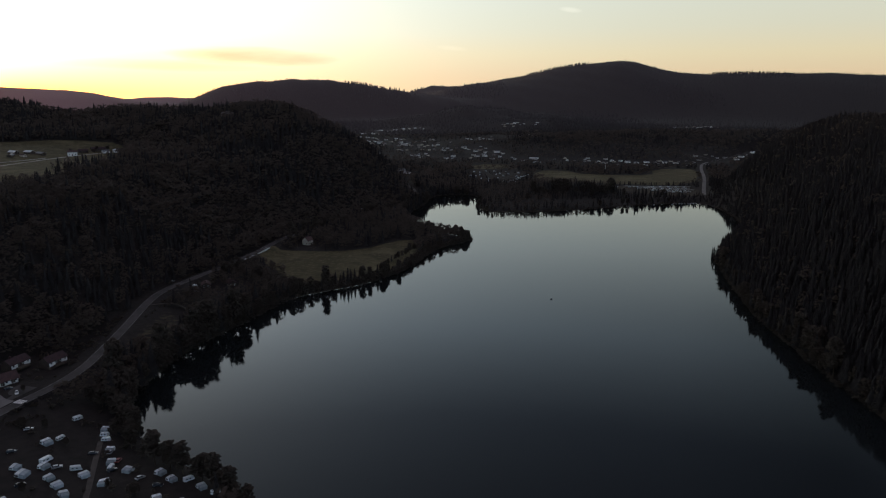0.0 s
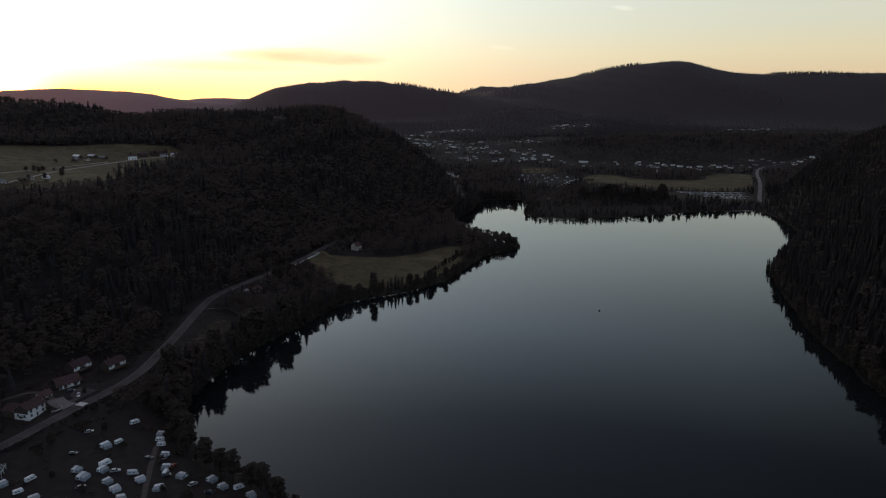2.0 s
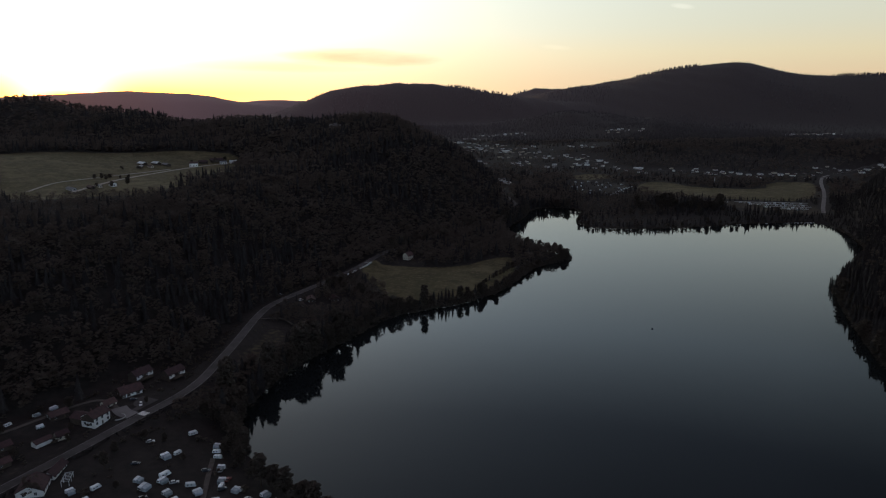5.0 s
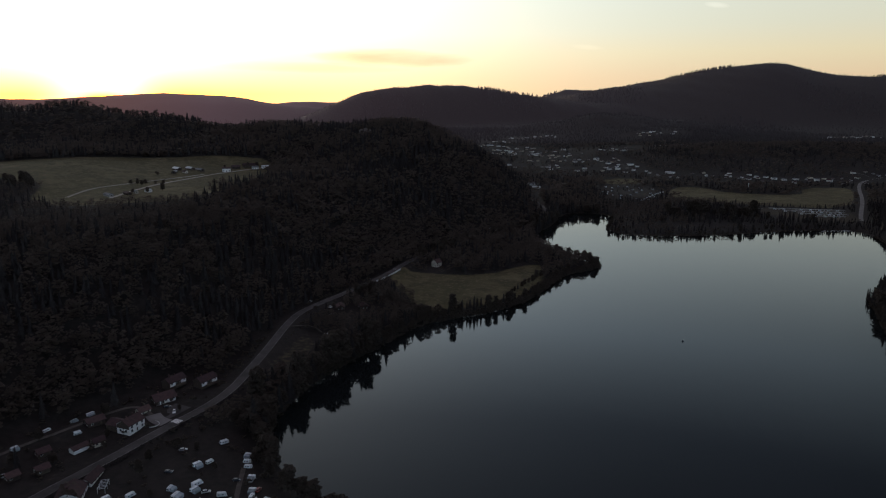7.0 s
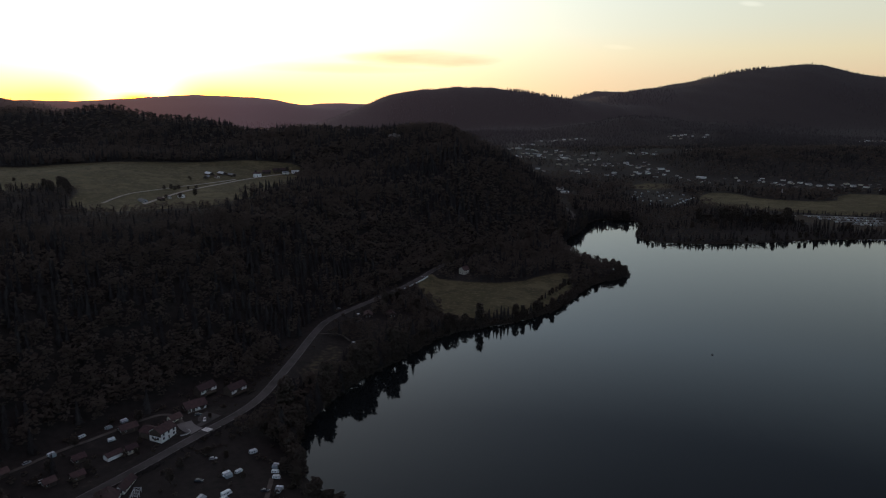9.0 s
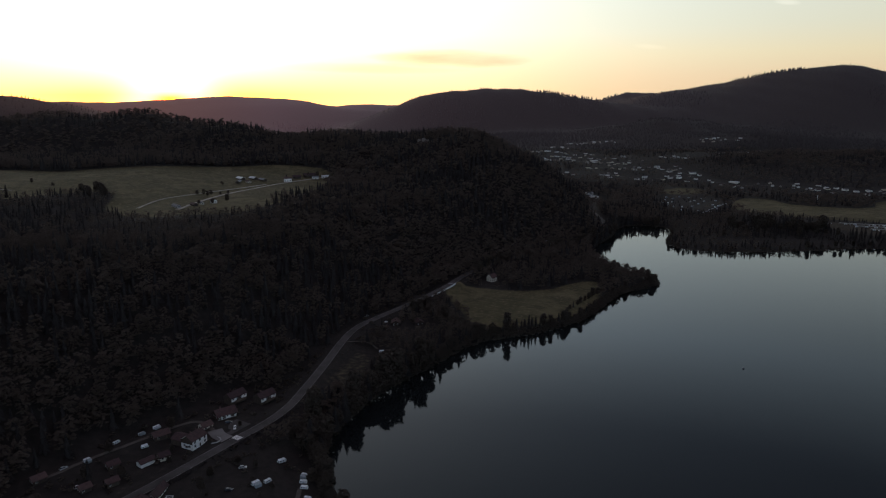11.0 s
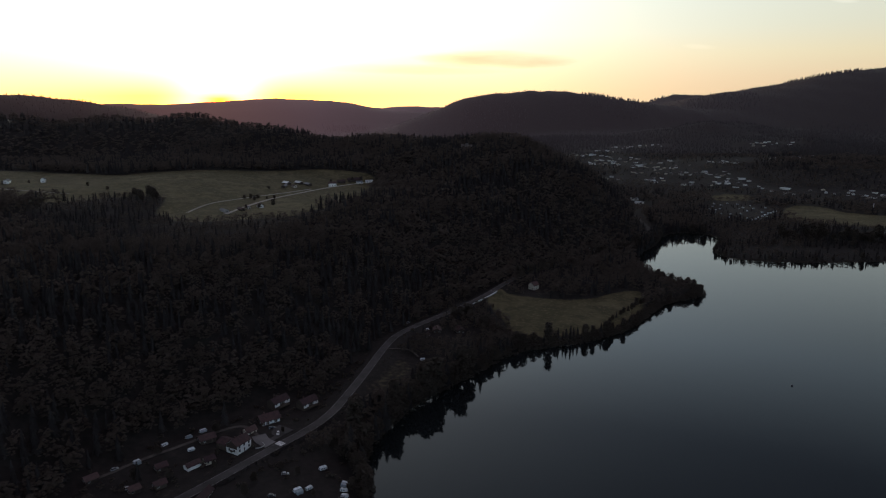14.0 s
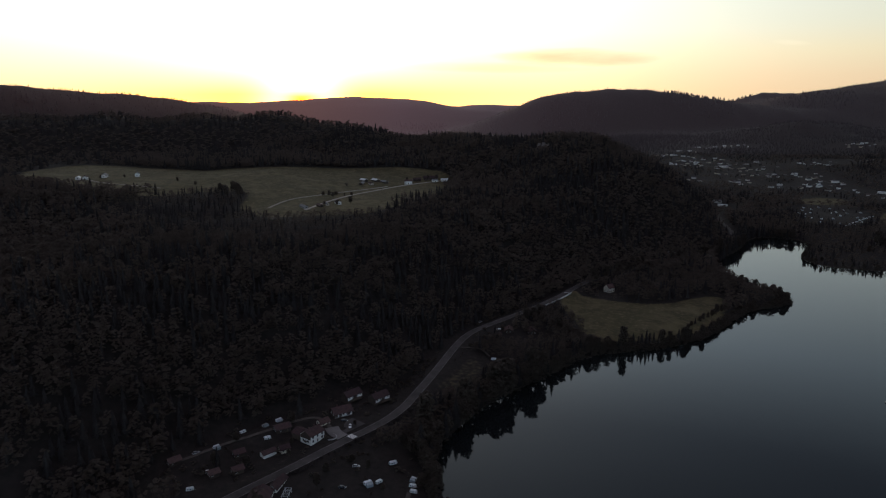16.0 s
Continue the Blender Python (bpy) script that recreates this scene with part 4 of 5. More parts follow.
# ---- the inn and houses by the road ----
inn = house("inn", "white two-storey inn with red tiled roof beside the road", "inn", 12.0, 9.5, 5.4, 2.8, M_WHITE, M_ROOF, (3, 2), 2.5, chimney=2, win=(1.35, 1.55))
part("wing_wall", prism(bmesh.new(), [(0, -2.5), (0, 3.6), (-4.5, 5.6), (-9, 3.6), (-9, -2.5)], 0, 9), M_WOOD, inn).matrix_basis = pose(-9.5, 9.5, -0.4, 0, 0, 90)
part("wing_roof", prism(bmesh.new(), [(0.4, 3.5), (0.4, 3.7), (-4.5, 5.85), (-9.4, 3.7), (-9.4, 3.5), (-4.5, 5.65)], 0, 9.4), M_ROOF, inn).matrix_basis = pose(-9.5, 9.5, -0.4, 0, 0, 90)
# dark panel added over the white gable in place of a hipped roof end
part("gable_cladding", prism(bmesh.new(), [(-0.15, 3.0), (-0.15, 5.2), (-4.75, 8.0), (-9.35, 5.2), (-9.35, 3.0)], -0.09, -0.005), M_WOOD, inn, "dark panel on the gable standing in for a hipped roof end")
level_place(inn, -237.4, 304.2, facing(2.0, 12.5), 6.4)
inn.scale = (0.92, 0.92, 0.92)
terrace = thing("terrace_wall", "low pale curved terrace wall beside the white inn", "wall")
for i in range(14):
    a, b = radians(-70 + i * 10), radians(-70 + i * 10 + 9.6)
    bm2 = bmesh.new()
    v = [(math.cos(u) * rr, math.sin(u) * rr * 0.7, z) for z in (-0.8, 0.45) for u, rr in ((a, 5.6), (a, 6.0), (b, 6.0), (b, 5.6))]
    vs = [bm2.verts.new(q) for q in v]
    for f in ((3, 2, 1, 0), (4, 5, 6, 7), (0, 1, 5, 4), (1, 2, 6, 5), (2, 3, 7, 6), (3, 0, 4, 7)):
        bm2.faces.new([vs[k] for k in f])
    part("wall_block", bm2, M_GREY, terrace)
level_place(terrace, -234.0, 316.0, 10, 7.0)


def chalet(label):
    h = house("chalet", label, "house", 12.6, 7.6, 2.2, 2.6, M_WOOD, M_ROOF, (4, 1), door=False, chimney=1, over=0.4)
    for y in (0.2, 8.3):
        part("white_front", boxed((-0.05, y, -0.3), (0.010, y + 4.1, 2.1)), M_WHITE, h, "white rendered part of the front")
    bm = boxed((0.0, 3.0, -0.8), (2.2, 10.2, -0.05))
    part("terrace", bm, M_WOOD, h)
    return h


a = level_place(chalet("white chalet with dark timber middle and red-brown roof above the road"), -249.6, 360.9, facing(3.9, 12.7), 8.3)
b = copy_thing(a, pose(-232.5, 368.3, 7.2, 0, 0, facing(4.2, 12.9)))
for o in (a, b):
    tagged(o, group="chalets above the road")
stable = house("long_house", "long white low house with garage doors and a broad red-brown roof", "house", 12.2, 8.0, 2.4, 2.8, M_WOOD, M_BROWNROOF, (5, 1), door=False, chimney=1, over=0.7)
part("white_front", boxed((-0.05, 0.3, -0.3), (0.010, 11.9, 2.3)), M_WHITE, stable, "white rendered front")
for y in (1.3, 4.0, 9.4):
    part("garage_door", boxed((-0.03, y - 1.0, -0.1), (0.05, y + 1.0, 2.2)), M_WOOD, stable, "dark wooden garage door")
level_place(stable, -244.2, 338.1, facing(6.8, 10.5), 7.2)
small = house("cottage", "small cream cottage with a brown roof beside the car park", "house", 6.6, 5.4, 2.3, 1.9, M_CREAM, M_BROWNROOF, (2, 1), door=True, chimney=0)
level_place(small, -244.2, 323.7, facing(2.4, 6.2), 7.1)
row = house("holiday_row", "long low white-walled holiday cabin row with a red roof", "cabin", 8.2, 4.6, 1.6, 1.2, M_WHITE, M_ROOF, (4, 1), chimney=0)
level_place(row, -252.0, 279.9, facing(3.2, 9.3), 6.6)
for x, y, dx, dy, l, d, lab in ((-246.9, 288.6, 2.4, 4.1, 5.5, 5.0, "small brick-red cabin beside the lake road"), (-262, 303.5, 4.5, 7.9, 9.0, 7.0, "red-roofed chalet among the holiday cabins"),
                                (-266.5, 272.5, 2.4, 4.8, 6.0, 5.0, "brown timber cabin on the wooded slope"), (-288.5, 246.0, 2.0, 5.5, 6.5, 5.0, "brown timber cabin under the trees"),
                                (-254.8, 258.5, 2.3, 5.0, 6.0, 4.6, "brown timber cabin above the road"), (-263.5, 250.0, 2.3, 5.0, 5.5, 4.6, "dark timber cabin above the road")):
    c = house("cabin", lab, "cabin", l, d, 2.4, 1.6, M_WOOD if "timber" in lab or "chalet" in lab else M_CREAM, M_BROWNROOF if "timber" in lab else M_ROOF, (2, 1), chimney=0, over=0.6, group="holiday cabins")
    place(c, x, y, facing(dx, dy), 0.2)
barn = house("reception_house", "broad red-roofed house with white gable at the camp entrance", "house", 12.0, 11.0, 2.8, 2.8, M_WHITE, M_ROOF, (4, 1), chimney=1)
place(barn, -219.0, 243.5, facing(-5.5, 12.0), 0.1)
place(house("annexe", "low red-roofed annexe with a white gable beside the road", "house", 12.0, 4.6, 2.5, 1.9, M_WHITE, M_ROOF, (4, 1), chimney=0, over=0.7), -223.2, 255.6, facing(-2.4, 12.0), 0.1)


def pergola():
    """A pale timber frame over a terrace: posts, two beams and cross bars."""
    t = thing("pergola", "pale wooden pergola frame on the camp terrace", "pergola")
    for x in (0.0, 3.2):
        part("beam", boxed((x - 0.12, -0.3, 2.3), (x + 0.12, 8.3, 2.55), 0.02), M_SHEET, t)
        for y in (0.0, 4.0, 8.0):
            part("post", boxed((x - 0.1, y - 0.1, -0.4), (x + 0.1, y + 0.1, 2.3), 0.02), M_SHEET, t)
    first = part("cross_bar", boxed((-0.4, -0.07, 2.56), (3.6, 0.07, 2.7)), M_SHEET, t)
    for i in range(1, 7):
        again(first, pose(0, i * 1.33, 0), t)
    return t


place(pergola(), -216.5, 251.5, facing(-5.5, 12.0))
level_place(house("villa", "pale cream villa with a brown hipped roof above the lake meadow", "house", 8.2, 7.5, 4.9, 3.2, M_CREAM, M_BROWNROOF, (3, 2), chimney=1), -157.5, 712.0, facing(-7, -2) + 45, ground_at(-160, 716) - 0.1)
for x, y, t, lab in ((-201, 543, 20, "brown-roofed house among the shore trees"), (-182, 552, 35, "low red-roofed house among the shore trees"), (-206, 528, 15, "small shed among the shore trees")):
    place(house("house", lab, "house", 9.0 if "shed" not in lab else 4, 7.0 if "shed" not in lab else 3.5, 2.6, 2.0, M_WOOD, M_ROOF if "red" in lab else M_BROWNROOF, (3, 1), chimney=1 if "shed" not in lab else 0), x, y, t)
place(house("house", "low grey-roofed house among the trees at the hill's foot", "house", 10.0, 7.0, 3.0, 2.2, M_CREAM, M_SHEET, (3, 1), chimney=1), -116, 902, 60)


def outcrop():
    """A weathered rock face of leaning blocks, bare between the trees."""
    t = thing("rock_outcrop", "pale weathered rock face between the trees near the hilltop", "rock")
    ro = np.random.default_rng(3)
    for dx, dy, w, h in ((-7, 0, 7, 4.5), (0, -2, 8, 6), (6, 1, 6, 4), (2, -5, 6, 3)):
        bm = boxed((dx - w / 2, dy - 2.5, -3), (dx + w / 2, dy + 2.5, h), 0.6, (0.6, 0.5))
        bmesh.ops.subdivide_edges(bm, edges=bm.edges[:], cuts=2, use_grid_fill=True)
        for v in bm.verts:
            v.co += Vector(ro.normal(0, 0.35, 3))
        part("boulder", bm, M_ROCK, t)
    return t


place(outcrop(), -346, 1056, 15)
# pale raised crossing and parking court
bm = bmesh.new()
for i in range(5):
    box(bm, (-2.7 + i * 1.1, -2.0, 0.13), (-2.7 + i * 1.1 + 0.8, 2.0, 0.19))
level_place(tagged(new("crossing", bpy.data.meshes.new("crossing")), "pale painted crossing on the asphalt road", "road marking", kind="structure"), -220.8, 322.6, -14, 7.0)
bm.to_mesh(bpy.data.objects["crossing"].data)
bm.free()
bpy.data.objects["crossing"].data.materials.append(M_WHITE)
bm = boxed((-6, -9, -0.6), (6, 10, 0.14))
court = new("pavement", bpy.data.meshes.new("pavement"))
bm.to_mesh(court.data)
bm.free()
court.data.materials.append(M_ASPHALT)
level_place(tagged(court, "grey asphalt parking court beside the inn", "pavement", kind="structure"), -231.0, 332.0, -14, 7.05)

# worn edge lines of the lake road
for side in (-2.95, 2.95):
    p = ROAD[(ROAD[:, 1] > 180) & (ROAD[:, 1] < 760)]
    d = np.gradient(p[:, :2], axis=0)
    q = p.copy()
    q[:, :2] += np.stack([-d[:, 1], d[:, 0]], 1) / np.linalg.norm(d, axis=1)[:, None] * side
    ribbon("road_line", q, 0.13, M_WORN_LINE, "worn pale edge line on the asphalt road", 0.008, 0.132)
parapet = thing("parapet", "low pale parapet wall with a coping beside the lake road", "wall")
run = [(-197.0, 622.0), (-194.2, 632.0), (-191.6, 642.0), (-189.4, 652.0), (-187.6, 662.0), (-186.4, 671.0)]
for (ax, ay), (bx, by) in zip(run[:-1], run[1:]):
    l, mid = math.hypot(bx - ax, by - ay), ((ax + bx) / 2, (ay + by) / 2)
    z = (ground_at(ax, ay) + ground_at(bx, by)) / 2
    m = pose(*mid, z, 0, 0, math.degrees(math.atan2(by - ay, bx - ax)))
    part("wall_block", boxed((-l / 2, -0.16, -0.8), (l / 2 - 0.03, 0.16, 0.92), 0.02), M_SHEET, parapet).matrix_basis = m
    part("coping", boxed((-l / 2, -0.22, 0.925), (l / 2 - 0.03, 0.22, 1.05), 0.02), M_WHITE, parapet).matrix_basis = m
bm = boxed((-3.4, -0.45, 0.125), (3.2, 0.45, 0.16))
stop = tagged(new("road_line", bpy.data.meshes.new("road_line")), "broad pale stop line across the lake road", "road marking", kind="structure")
bm.to_mesh(stop.data)
bm.free()
stop.data.materials.append(M_SHEET)
level_place(stop, -190.6, 671.0, 12, float(along(ROAD, np.array([-190.6]), np.array([671.0]))[1][0]))

# ---- caravans, cars, boats ----


def wheel(parent, x, y, r=0.33):
    bm = bmesh.new()
    tube(bm, (x, y - 0.1, r), (x, y + 0.1, r), r, r, 12)
    w = part("wheel", bm, M_TYRE, parent)
    bm = bmesh.new()
    tube(bm, (x, y - 0.115, r), (x, y + 0.115, r), r * 0.55, r * 0.55, 8)
    part("rim", bm, M_METAL, w)


def caravan(label, length=5.4, awning=False, wall=None):
    c = thing("caravan", label, "caravan", "caravans on the camp site")
    l, w = length, 1.15
    bm = prism(bmesh.new(), [(-l / 2, 0.55), (-l / 2 - 0.1, 1.3), (-l / 2 + 0.35, 2.5), (l / 2 - 0.5, 2.6), (l / 2 - 0.05, 1.6), (l / 2, 0.55)], -w, w)
    bmesh.ops.bevel(bm, geom=list(bm.edges), offset=0.09, segments=1, affect="EDGES")
    part("body", bm, wall or M_VAN, c)
    for s in (-1, 1):
        for x in (-l * 0.28, l * 0.05):
            part("window", boxed((x - 0.5, s * w - 0.03, 1.3), (x + 0.5, s * w + 0.03, 1.95), 0.02), M_PANE, c)
        wheel(c, -0.1, s * (w - 0.14))
    part("door", boxed((l * 0.3, -w - 0.03, 0.65), (l * 0.3 + 0.62, -w + 0.02, 2.3), 0.01), M_FRAME, c)
    part("roof_hatch", boxed((-0.3, -0.3, 2.5), (0.4, 0.3, 2.72), 0.04), M_FRAME, c)
    bm = bmesh.new()
    for s in (-1, 1):
        tube(bm, (l / 2 - 0.1, s * 0.6, 0.5), (l / 2 + 1.1, 0, 0.5), 0.05, 0.05, 6)
    tube(bm, (l / 2 + 1.0, 0, 0.0), (l / 2 + 1.0, 0, 0.7), 0.04, 0.04, 6)
    part("drawbar", bm, M_METAL, c)
    part("window", boxed((-l / 2 - 0.1, -0.8, 1.35), (-l / 2 + 0.02, 0.8, 1.95), 0.02), M_PANE, c)
    if awning:
        bm = prism(bmesh.new(), [(-w, 2.45), (-w - 2.6, 1.95), (-w - 2.6, 0), (-w - 2.5, 0), (-w - 2.5, 1.88), (-w, 2.38)], -l / 2 + 0.3, l / 2 - 0.7)
        bmesh.ops.rotate(bm, verts=bm.verts, cent=(0, 0, 0), matrix=Matrix.Rotation(radians(90), 3, "Z"))
        bmesh.ops.scale(bm, vec=(-1, 1, 1), verts=bm.verts)
        bmesh.ops.recalc_face_normals(bm, faces=bm.faces)
        part("awning", bm, M_CANVAS, c, "grey-blue canvas awning")
        bm = boxed((-l / 2 + 0.5, -w - 2.5, 0), (-l / 2 + 0.54, -w, 1.9))
        box(bm, (l / 2 - 0.9, -w - 2.5, 0), (l / 2 - 0.86, -w, 1.9))
        part("awning_side", bm, M_CANVAS, c)
    return c


def motorhome():
    c = thing("motorhome", "white motorhome parked on the camp grass", "motorhome", "caravans on the camp site")
    bm = prism(bmesh.new(), [(-3.2, 0.5), (-3.2, 2.9), (1.6, 2.9), (2.5, 2.6), (2.4, 2.0), (3.2, 1.2), (3.3, 0.5)], -1.1, 1.1)
    bmesh.ops.bevel(bm, geom=list(bm.edges), offset=0.07, segments=1, affect="EDGES")
    part("body", bm, M_VAN, c)
    for s in (-1, 1):
        for x in (-2.0, 0.2):
            part("window", boxed((x - 0.5, s * 1.1 - 0.03, 1.5), (x + 0.5, s * 1.1 + 0.03, 2.1), 0.02), M_PANE, c)
        for x in (-1.9, 2.1):
            wheel(c, x, s * 0.95)
    bm = bmesh.new()
    vs = [bm.verts.new(q) for q in ((2.47, -0.95, 1.95), (3.18, -0.95, 1.25), (3.18, 0.95, 1.25), (2.47, 0.95, 1.95))]
    vs += [bm.verts.new((v.co.x + 0.05, v.co.y, v.co.z + 0.05)) for v in vs[:4]]
    for f in ((0, 1, 2, 3), (7, 6, 5, 4), (0, 4, 5, 1), (1, 5, 6, 2), (2, 6, 7, 3), (3, 7, 4, 0)):
        bm.faces.new([vs[k] for k in f])
    part("windscreen", bm, M_PANE, c)
    return c


def car(label, paint, group="parked cars"):
    c = thing("car", label, "car", group)
    bm = prism(bmesh.new(), [(-2.1, 0.3), (-2.15, 0.85), (-1.9, 0.95), (1.0, 0.98), (2.0, 0.82), (2.15, 0.35)], -0.85, 0.85)
    bmesh.ops.bevel(bm, geom=list(bm.edges), offset=0.06, segments=1, affect="EDGES")
    part("body", bm, paint, c)
    bm = boxed((-1.9, -0.78, 0.92), (1.0, 0.78, 1.42), 0.0, (0.66, 0.8))
    part("cabin_glass", bm, M_PANE, c)
    part("roof", boxed((-1.4, -0.62, 1.4), (0.45, 0.62, 1.46), 0.02), paint, c)
    for x in (-1.35, 1.35):
        for s in (-1, 1):
            wheel(c, x, s * 0.76, 0.31)
    for s in (-1, 1):
        part("headlight", boxed((2.02, s * 0.6 - 0.16, 0.6), (2.17, s * 0.6 + 0.16, 0.76), 0.02), M_FRAME, c)
    return c


P_WHITE = material("white_car_paint", (0.75, 0.75, 0.75), (0.7, 0.7, 0.7), 0.25, 1, 8, 0.0, spec=0.6)
P_SILVER = material("silver_car_paint", (0.42, 0.43, 0.45), (0.38, 0.39, 0.41), 0.3, 1, 8, 0.0, metal=0.4)
P_DARK = material("dark_car_paint", (0.03, 0.035, 0.05), (0.025, 0.03, 0.04), 0.25, 1, 8, 0.0, spec=0.6)
P_RED = material("red_car_paint", (0.25, 0.03, 0.025), (0.2, 0.025, 0.02), 0.3, 1, 8, 0.0, spec=0.6)


def tilted(x, y, turn, size=1.0, dz=0.0):
    """A pose on the ground, following its slope."""
    z = ground_at(x, y)
    nx, ny = z - ground_at(x + 1, y), z - ground_at(x, y + 1)
    up = Vector((nx, ny, 1)).normalized()
    q = Vector((0, 0, 1)).rotation_difference(up)
    return Matrix.Translation((x, y, z + dz)) @ q.to_matrix().to_4x4() @ pose(0, 0, 0, 0, 0, turn) @ Matrix.Diagonal((size, size, size, 1))


VANS = [caravan("white touring caravan on the camp grass"), caravan("white caravan with a grey-blue awning on the camp grass", 5.2, True),
        caravan("pale static caravan with awning on the camp grass", 5.8, True), motorhome()]
CARS = [car("white car parked on the gravel", P_WHITE), car("silver car parked on the gravel", P_SILVER), car("dark blue car parked on the gravel", P_DARK), car("red car parked on the gravel", P_RED)]
used = set()


def stand(store, kind, x, y, turn, size=1.0):
    m = tilted(x, y, turn, size)
    if (id(store), kind) in used:
        return copy_thing(store[kind], m)
    used.add((id(store), kind))
    store[kind].matrix_basis = m
    return store[kind]


# kind, x, y, turn
for k, x, y, turn in ((0, -185.5, 310.5, 62), (1, -186, 285, 62), (0, -181.5, 289, 70), (1, -186.5, 262.5, 90), (2, -180.5, 257.5, 85), (3, -176.4, 269, 68), (2, -175.4, 264.6, 72), (1, -168, 255.8, 65),
                      (2, -161.6, 250.6, 58), (1, -155.8, 244.8, 48), (3, -161.4, 264.6, 38), (2, -156.2, 261.2, 50), (1, -167.8, 303.2, 8), (0, -164.6, 295.8, 12), (0, -161.6, 291.2, 5), (1, -155.4, 282.6, 10),
                      (1, -149.6, 272, 12), (0, -147.2, 266.6, 95), (2, -144.2, 255.2, 6), (2, -139, 265.8, -8), (2, -126.2, 265.4, 70), (1, -119.2, 260.4, 62), (3, -111.8, 261, 55), (1, -105, 256.2, 50), (0, -97.5, 252, 42),
                      (3, -200.5, 253, 72), (1, -210, 248.3, 60), (0, -199.1, 243.2, 55), (2, -190, 240, 50), (1, -176, 238, 45), (0, -150, 236, 40), (2, -132, 238, 45), (1, -118, 244, 40), (3, -108, 242, 40),
                      (1, -276.4, 309.9, 65), (2, -274.6, 320.7, 60), (0, -283.5, 297.7, 80), (1, -281.1, 273.3, 70), (0, -264.0, 297, 60), (0, -264.8, 237.0, 50), (0, -193.1, 480, 20)):
    stand(VANS, k, x, y, turn, 0.86)
for k, x, y, turn in ((0, -228.8, 332.5, -60), (2, -236.5, 337.5, 30), (1, -287, 263.5, 70), (0, -269.6, 254.6, 60), (2, -160.0, 302, 95), (1, -154.5, 280.5, 95), (2, -146, 265, 40), (2, -161.4, 279, 15),
                      (1, -169.2, 264.5, 30), (3, -147.5, 273.5, 90), (2, -122, 254.4, 20), (1, -131.5, 259.5, 60), (2, -196, 276, 20), (1, -237.5, 556, 75), (0, -215, 545, 60), (2, -176, 250, 45), (1, -201.5, 297.5, 30)):
    stand(CARS, k, x, y, turn)

# low retaining walls of the terraces
for y0, x0, x1 in ((1187, 282, 398), (1169, 300, 394), (1150, 316, 390), (1132, 330, 384)):
    w = thing("retaining_wall", "low pale retaining wall along the terraced bank", "wall", "walls of the terraces")
    n = int((x1 - x0) / 8)
    for i in range(n):
        x = x0 + i * 8.0
        part("wall_block", boxed((x, y0 - 0.3, ground_at(x + 4, y0) - 0.6), (x + 7.9, y0 + 0.3, ground_at(x + 4, y0) + 1.1), 0.05), M_GREY, w)

# far camp and parking terraces
rg = random.Random(11)
spots = []
for _ in range(400):
    x, y = rg.uniform(20, 136), rg.uniform(1236, 1420)
    if len(spots) < 26 and inside(VILLAGE_CAMP, np.array([x]), np.array([y]))[0] > 3 and all(math.hypot(x - p, y - q) > 9 for p, q in spots):
        spots.append((x, y))
for i, (x, y) in enumerate(spots):
    stand(VANS, i % 3, x, y, rg.choice((10, 20, 75, 100)), 0.8)
for i in range(9):
    stand(VANS, i % 2, 88 + i * 5.6, 1232 + i * 12.4, 68, 0.85)
for row_y, x0, x1 in ((1178, 250, 392), (1160, 300, 388), (1140, 318, 384), (1124, 334, 378)):
    n = int((x1 - x0) / 6.5)
    for i in range(n):
        if rg.random() < 0.8:
            stand(CARS if i % 2 else VANS, rg.choice((0, 0, 1)), x0 + i * 6.5, row_y + rg.uniform(-0.5, 0.5), (90 if i % 2 else 8) + rg.uniform(-4, 4), 0.9)


def rowing_boat():
    b = thing("boat", "small white boat moored at the far shore", "boat", "boats at the far jetty")
    bm = bmesh.new()
    ring = []
    for z, k in ((0.0, 0.6), (0.55, 1.0)):
        ring.append([bm.verts.new((x * k, y * k, z)) for x, y in ((-2.2, -0.7), (0.6, -0.85), (2.6, 0), (0.6, 0.85), (-2.2, 0.7))])
    inner = [bm.verts.new((v.co.x * 0.88, v.co.y * 0.85, 0.55)) for v in ring[1]]
    floor_ = [bm.verts.new((v.co.x * 0.6, v.co.y * 0.6, 0.2)) for v in ring[1]]
    bm.faces.new(ring[0][::-1])
    bm.faces.new(floor_)
    for a, b_ in ((ring[0], ring[1]), (ring[1], inner), (inner, floor_)):
        for i in range(5):
            bm.faces.new((a[i], a[(i + 1) % 5], b_[(i + 1) % 5], b_[i]))
    part("hull", bm, M_VAN, b)
    for x in (-1.0, 0.6):
        part("bench", boxed((x - 0.15, -0.6, 0.36), (x + 0.15, 0.6, 0.42)), M_WOOD, b)
    return b


boat = rowing_boat()
boat.matrix_basis = pose(318, 1034, -0.12, 0, 0, 100)
for x, y in ((153, 972), (231, 1005), (251, 1013), (290, 1028)):
    copy_thing(boat, pose(x, y, -0.12, 0, 0, rg.uniform(20, 60)))
for i in range(9):
    copy_thing(boat, pose(325 + i * 4.6, 1036.5 + i * 0.9 + rg.uniform(-1, 1), -0.12, 0, 0, rg.uniform(75, 110)))
jetty = thing("jetty", "pale wooden boat jetty along the far shore", "jetty")
for i in range(24):
    again(bpy.data.objects["plank"], pose(i * 2.0, 0, 0), jetty) if i else part("plank", boxed((0.05, -0.9, 0.45), (1.95, 0.9, 0.55), 0.02), M_SHEET, jetty)
for i in range(7):
    bm = bmesh.new()
    tube(bm, (i * 8.0, 0.95, -2.5), (i * 8.0, 0.95, 1.3), 0.12, 0.12)
    part("pile", bm, M_WOOD, jetty)
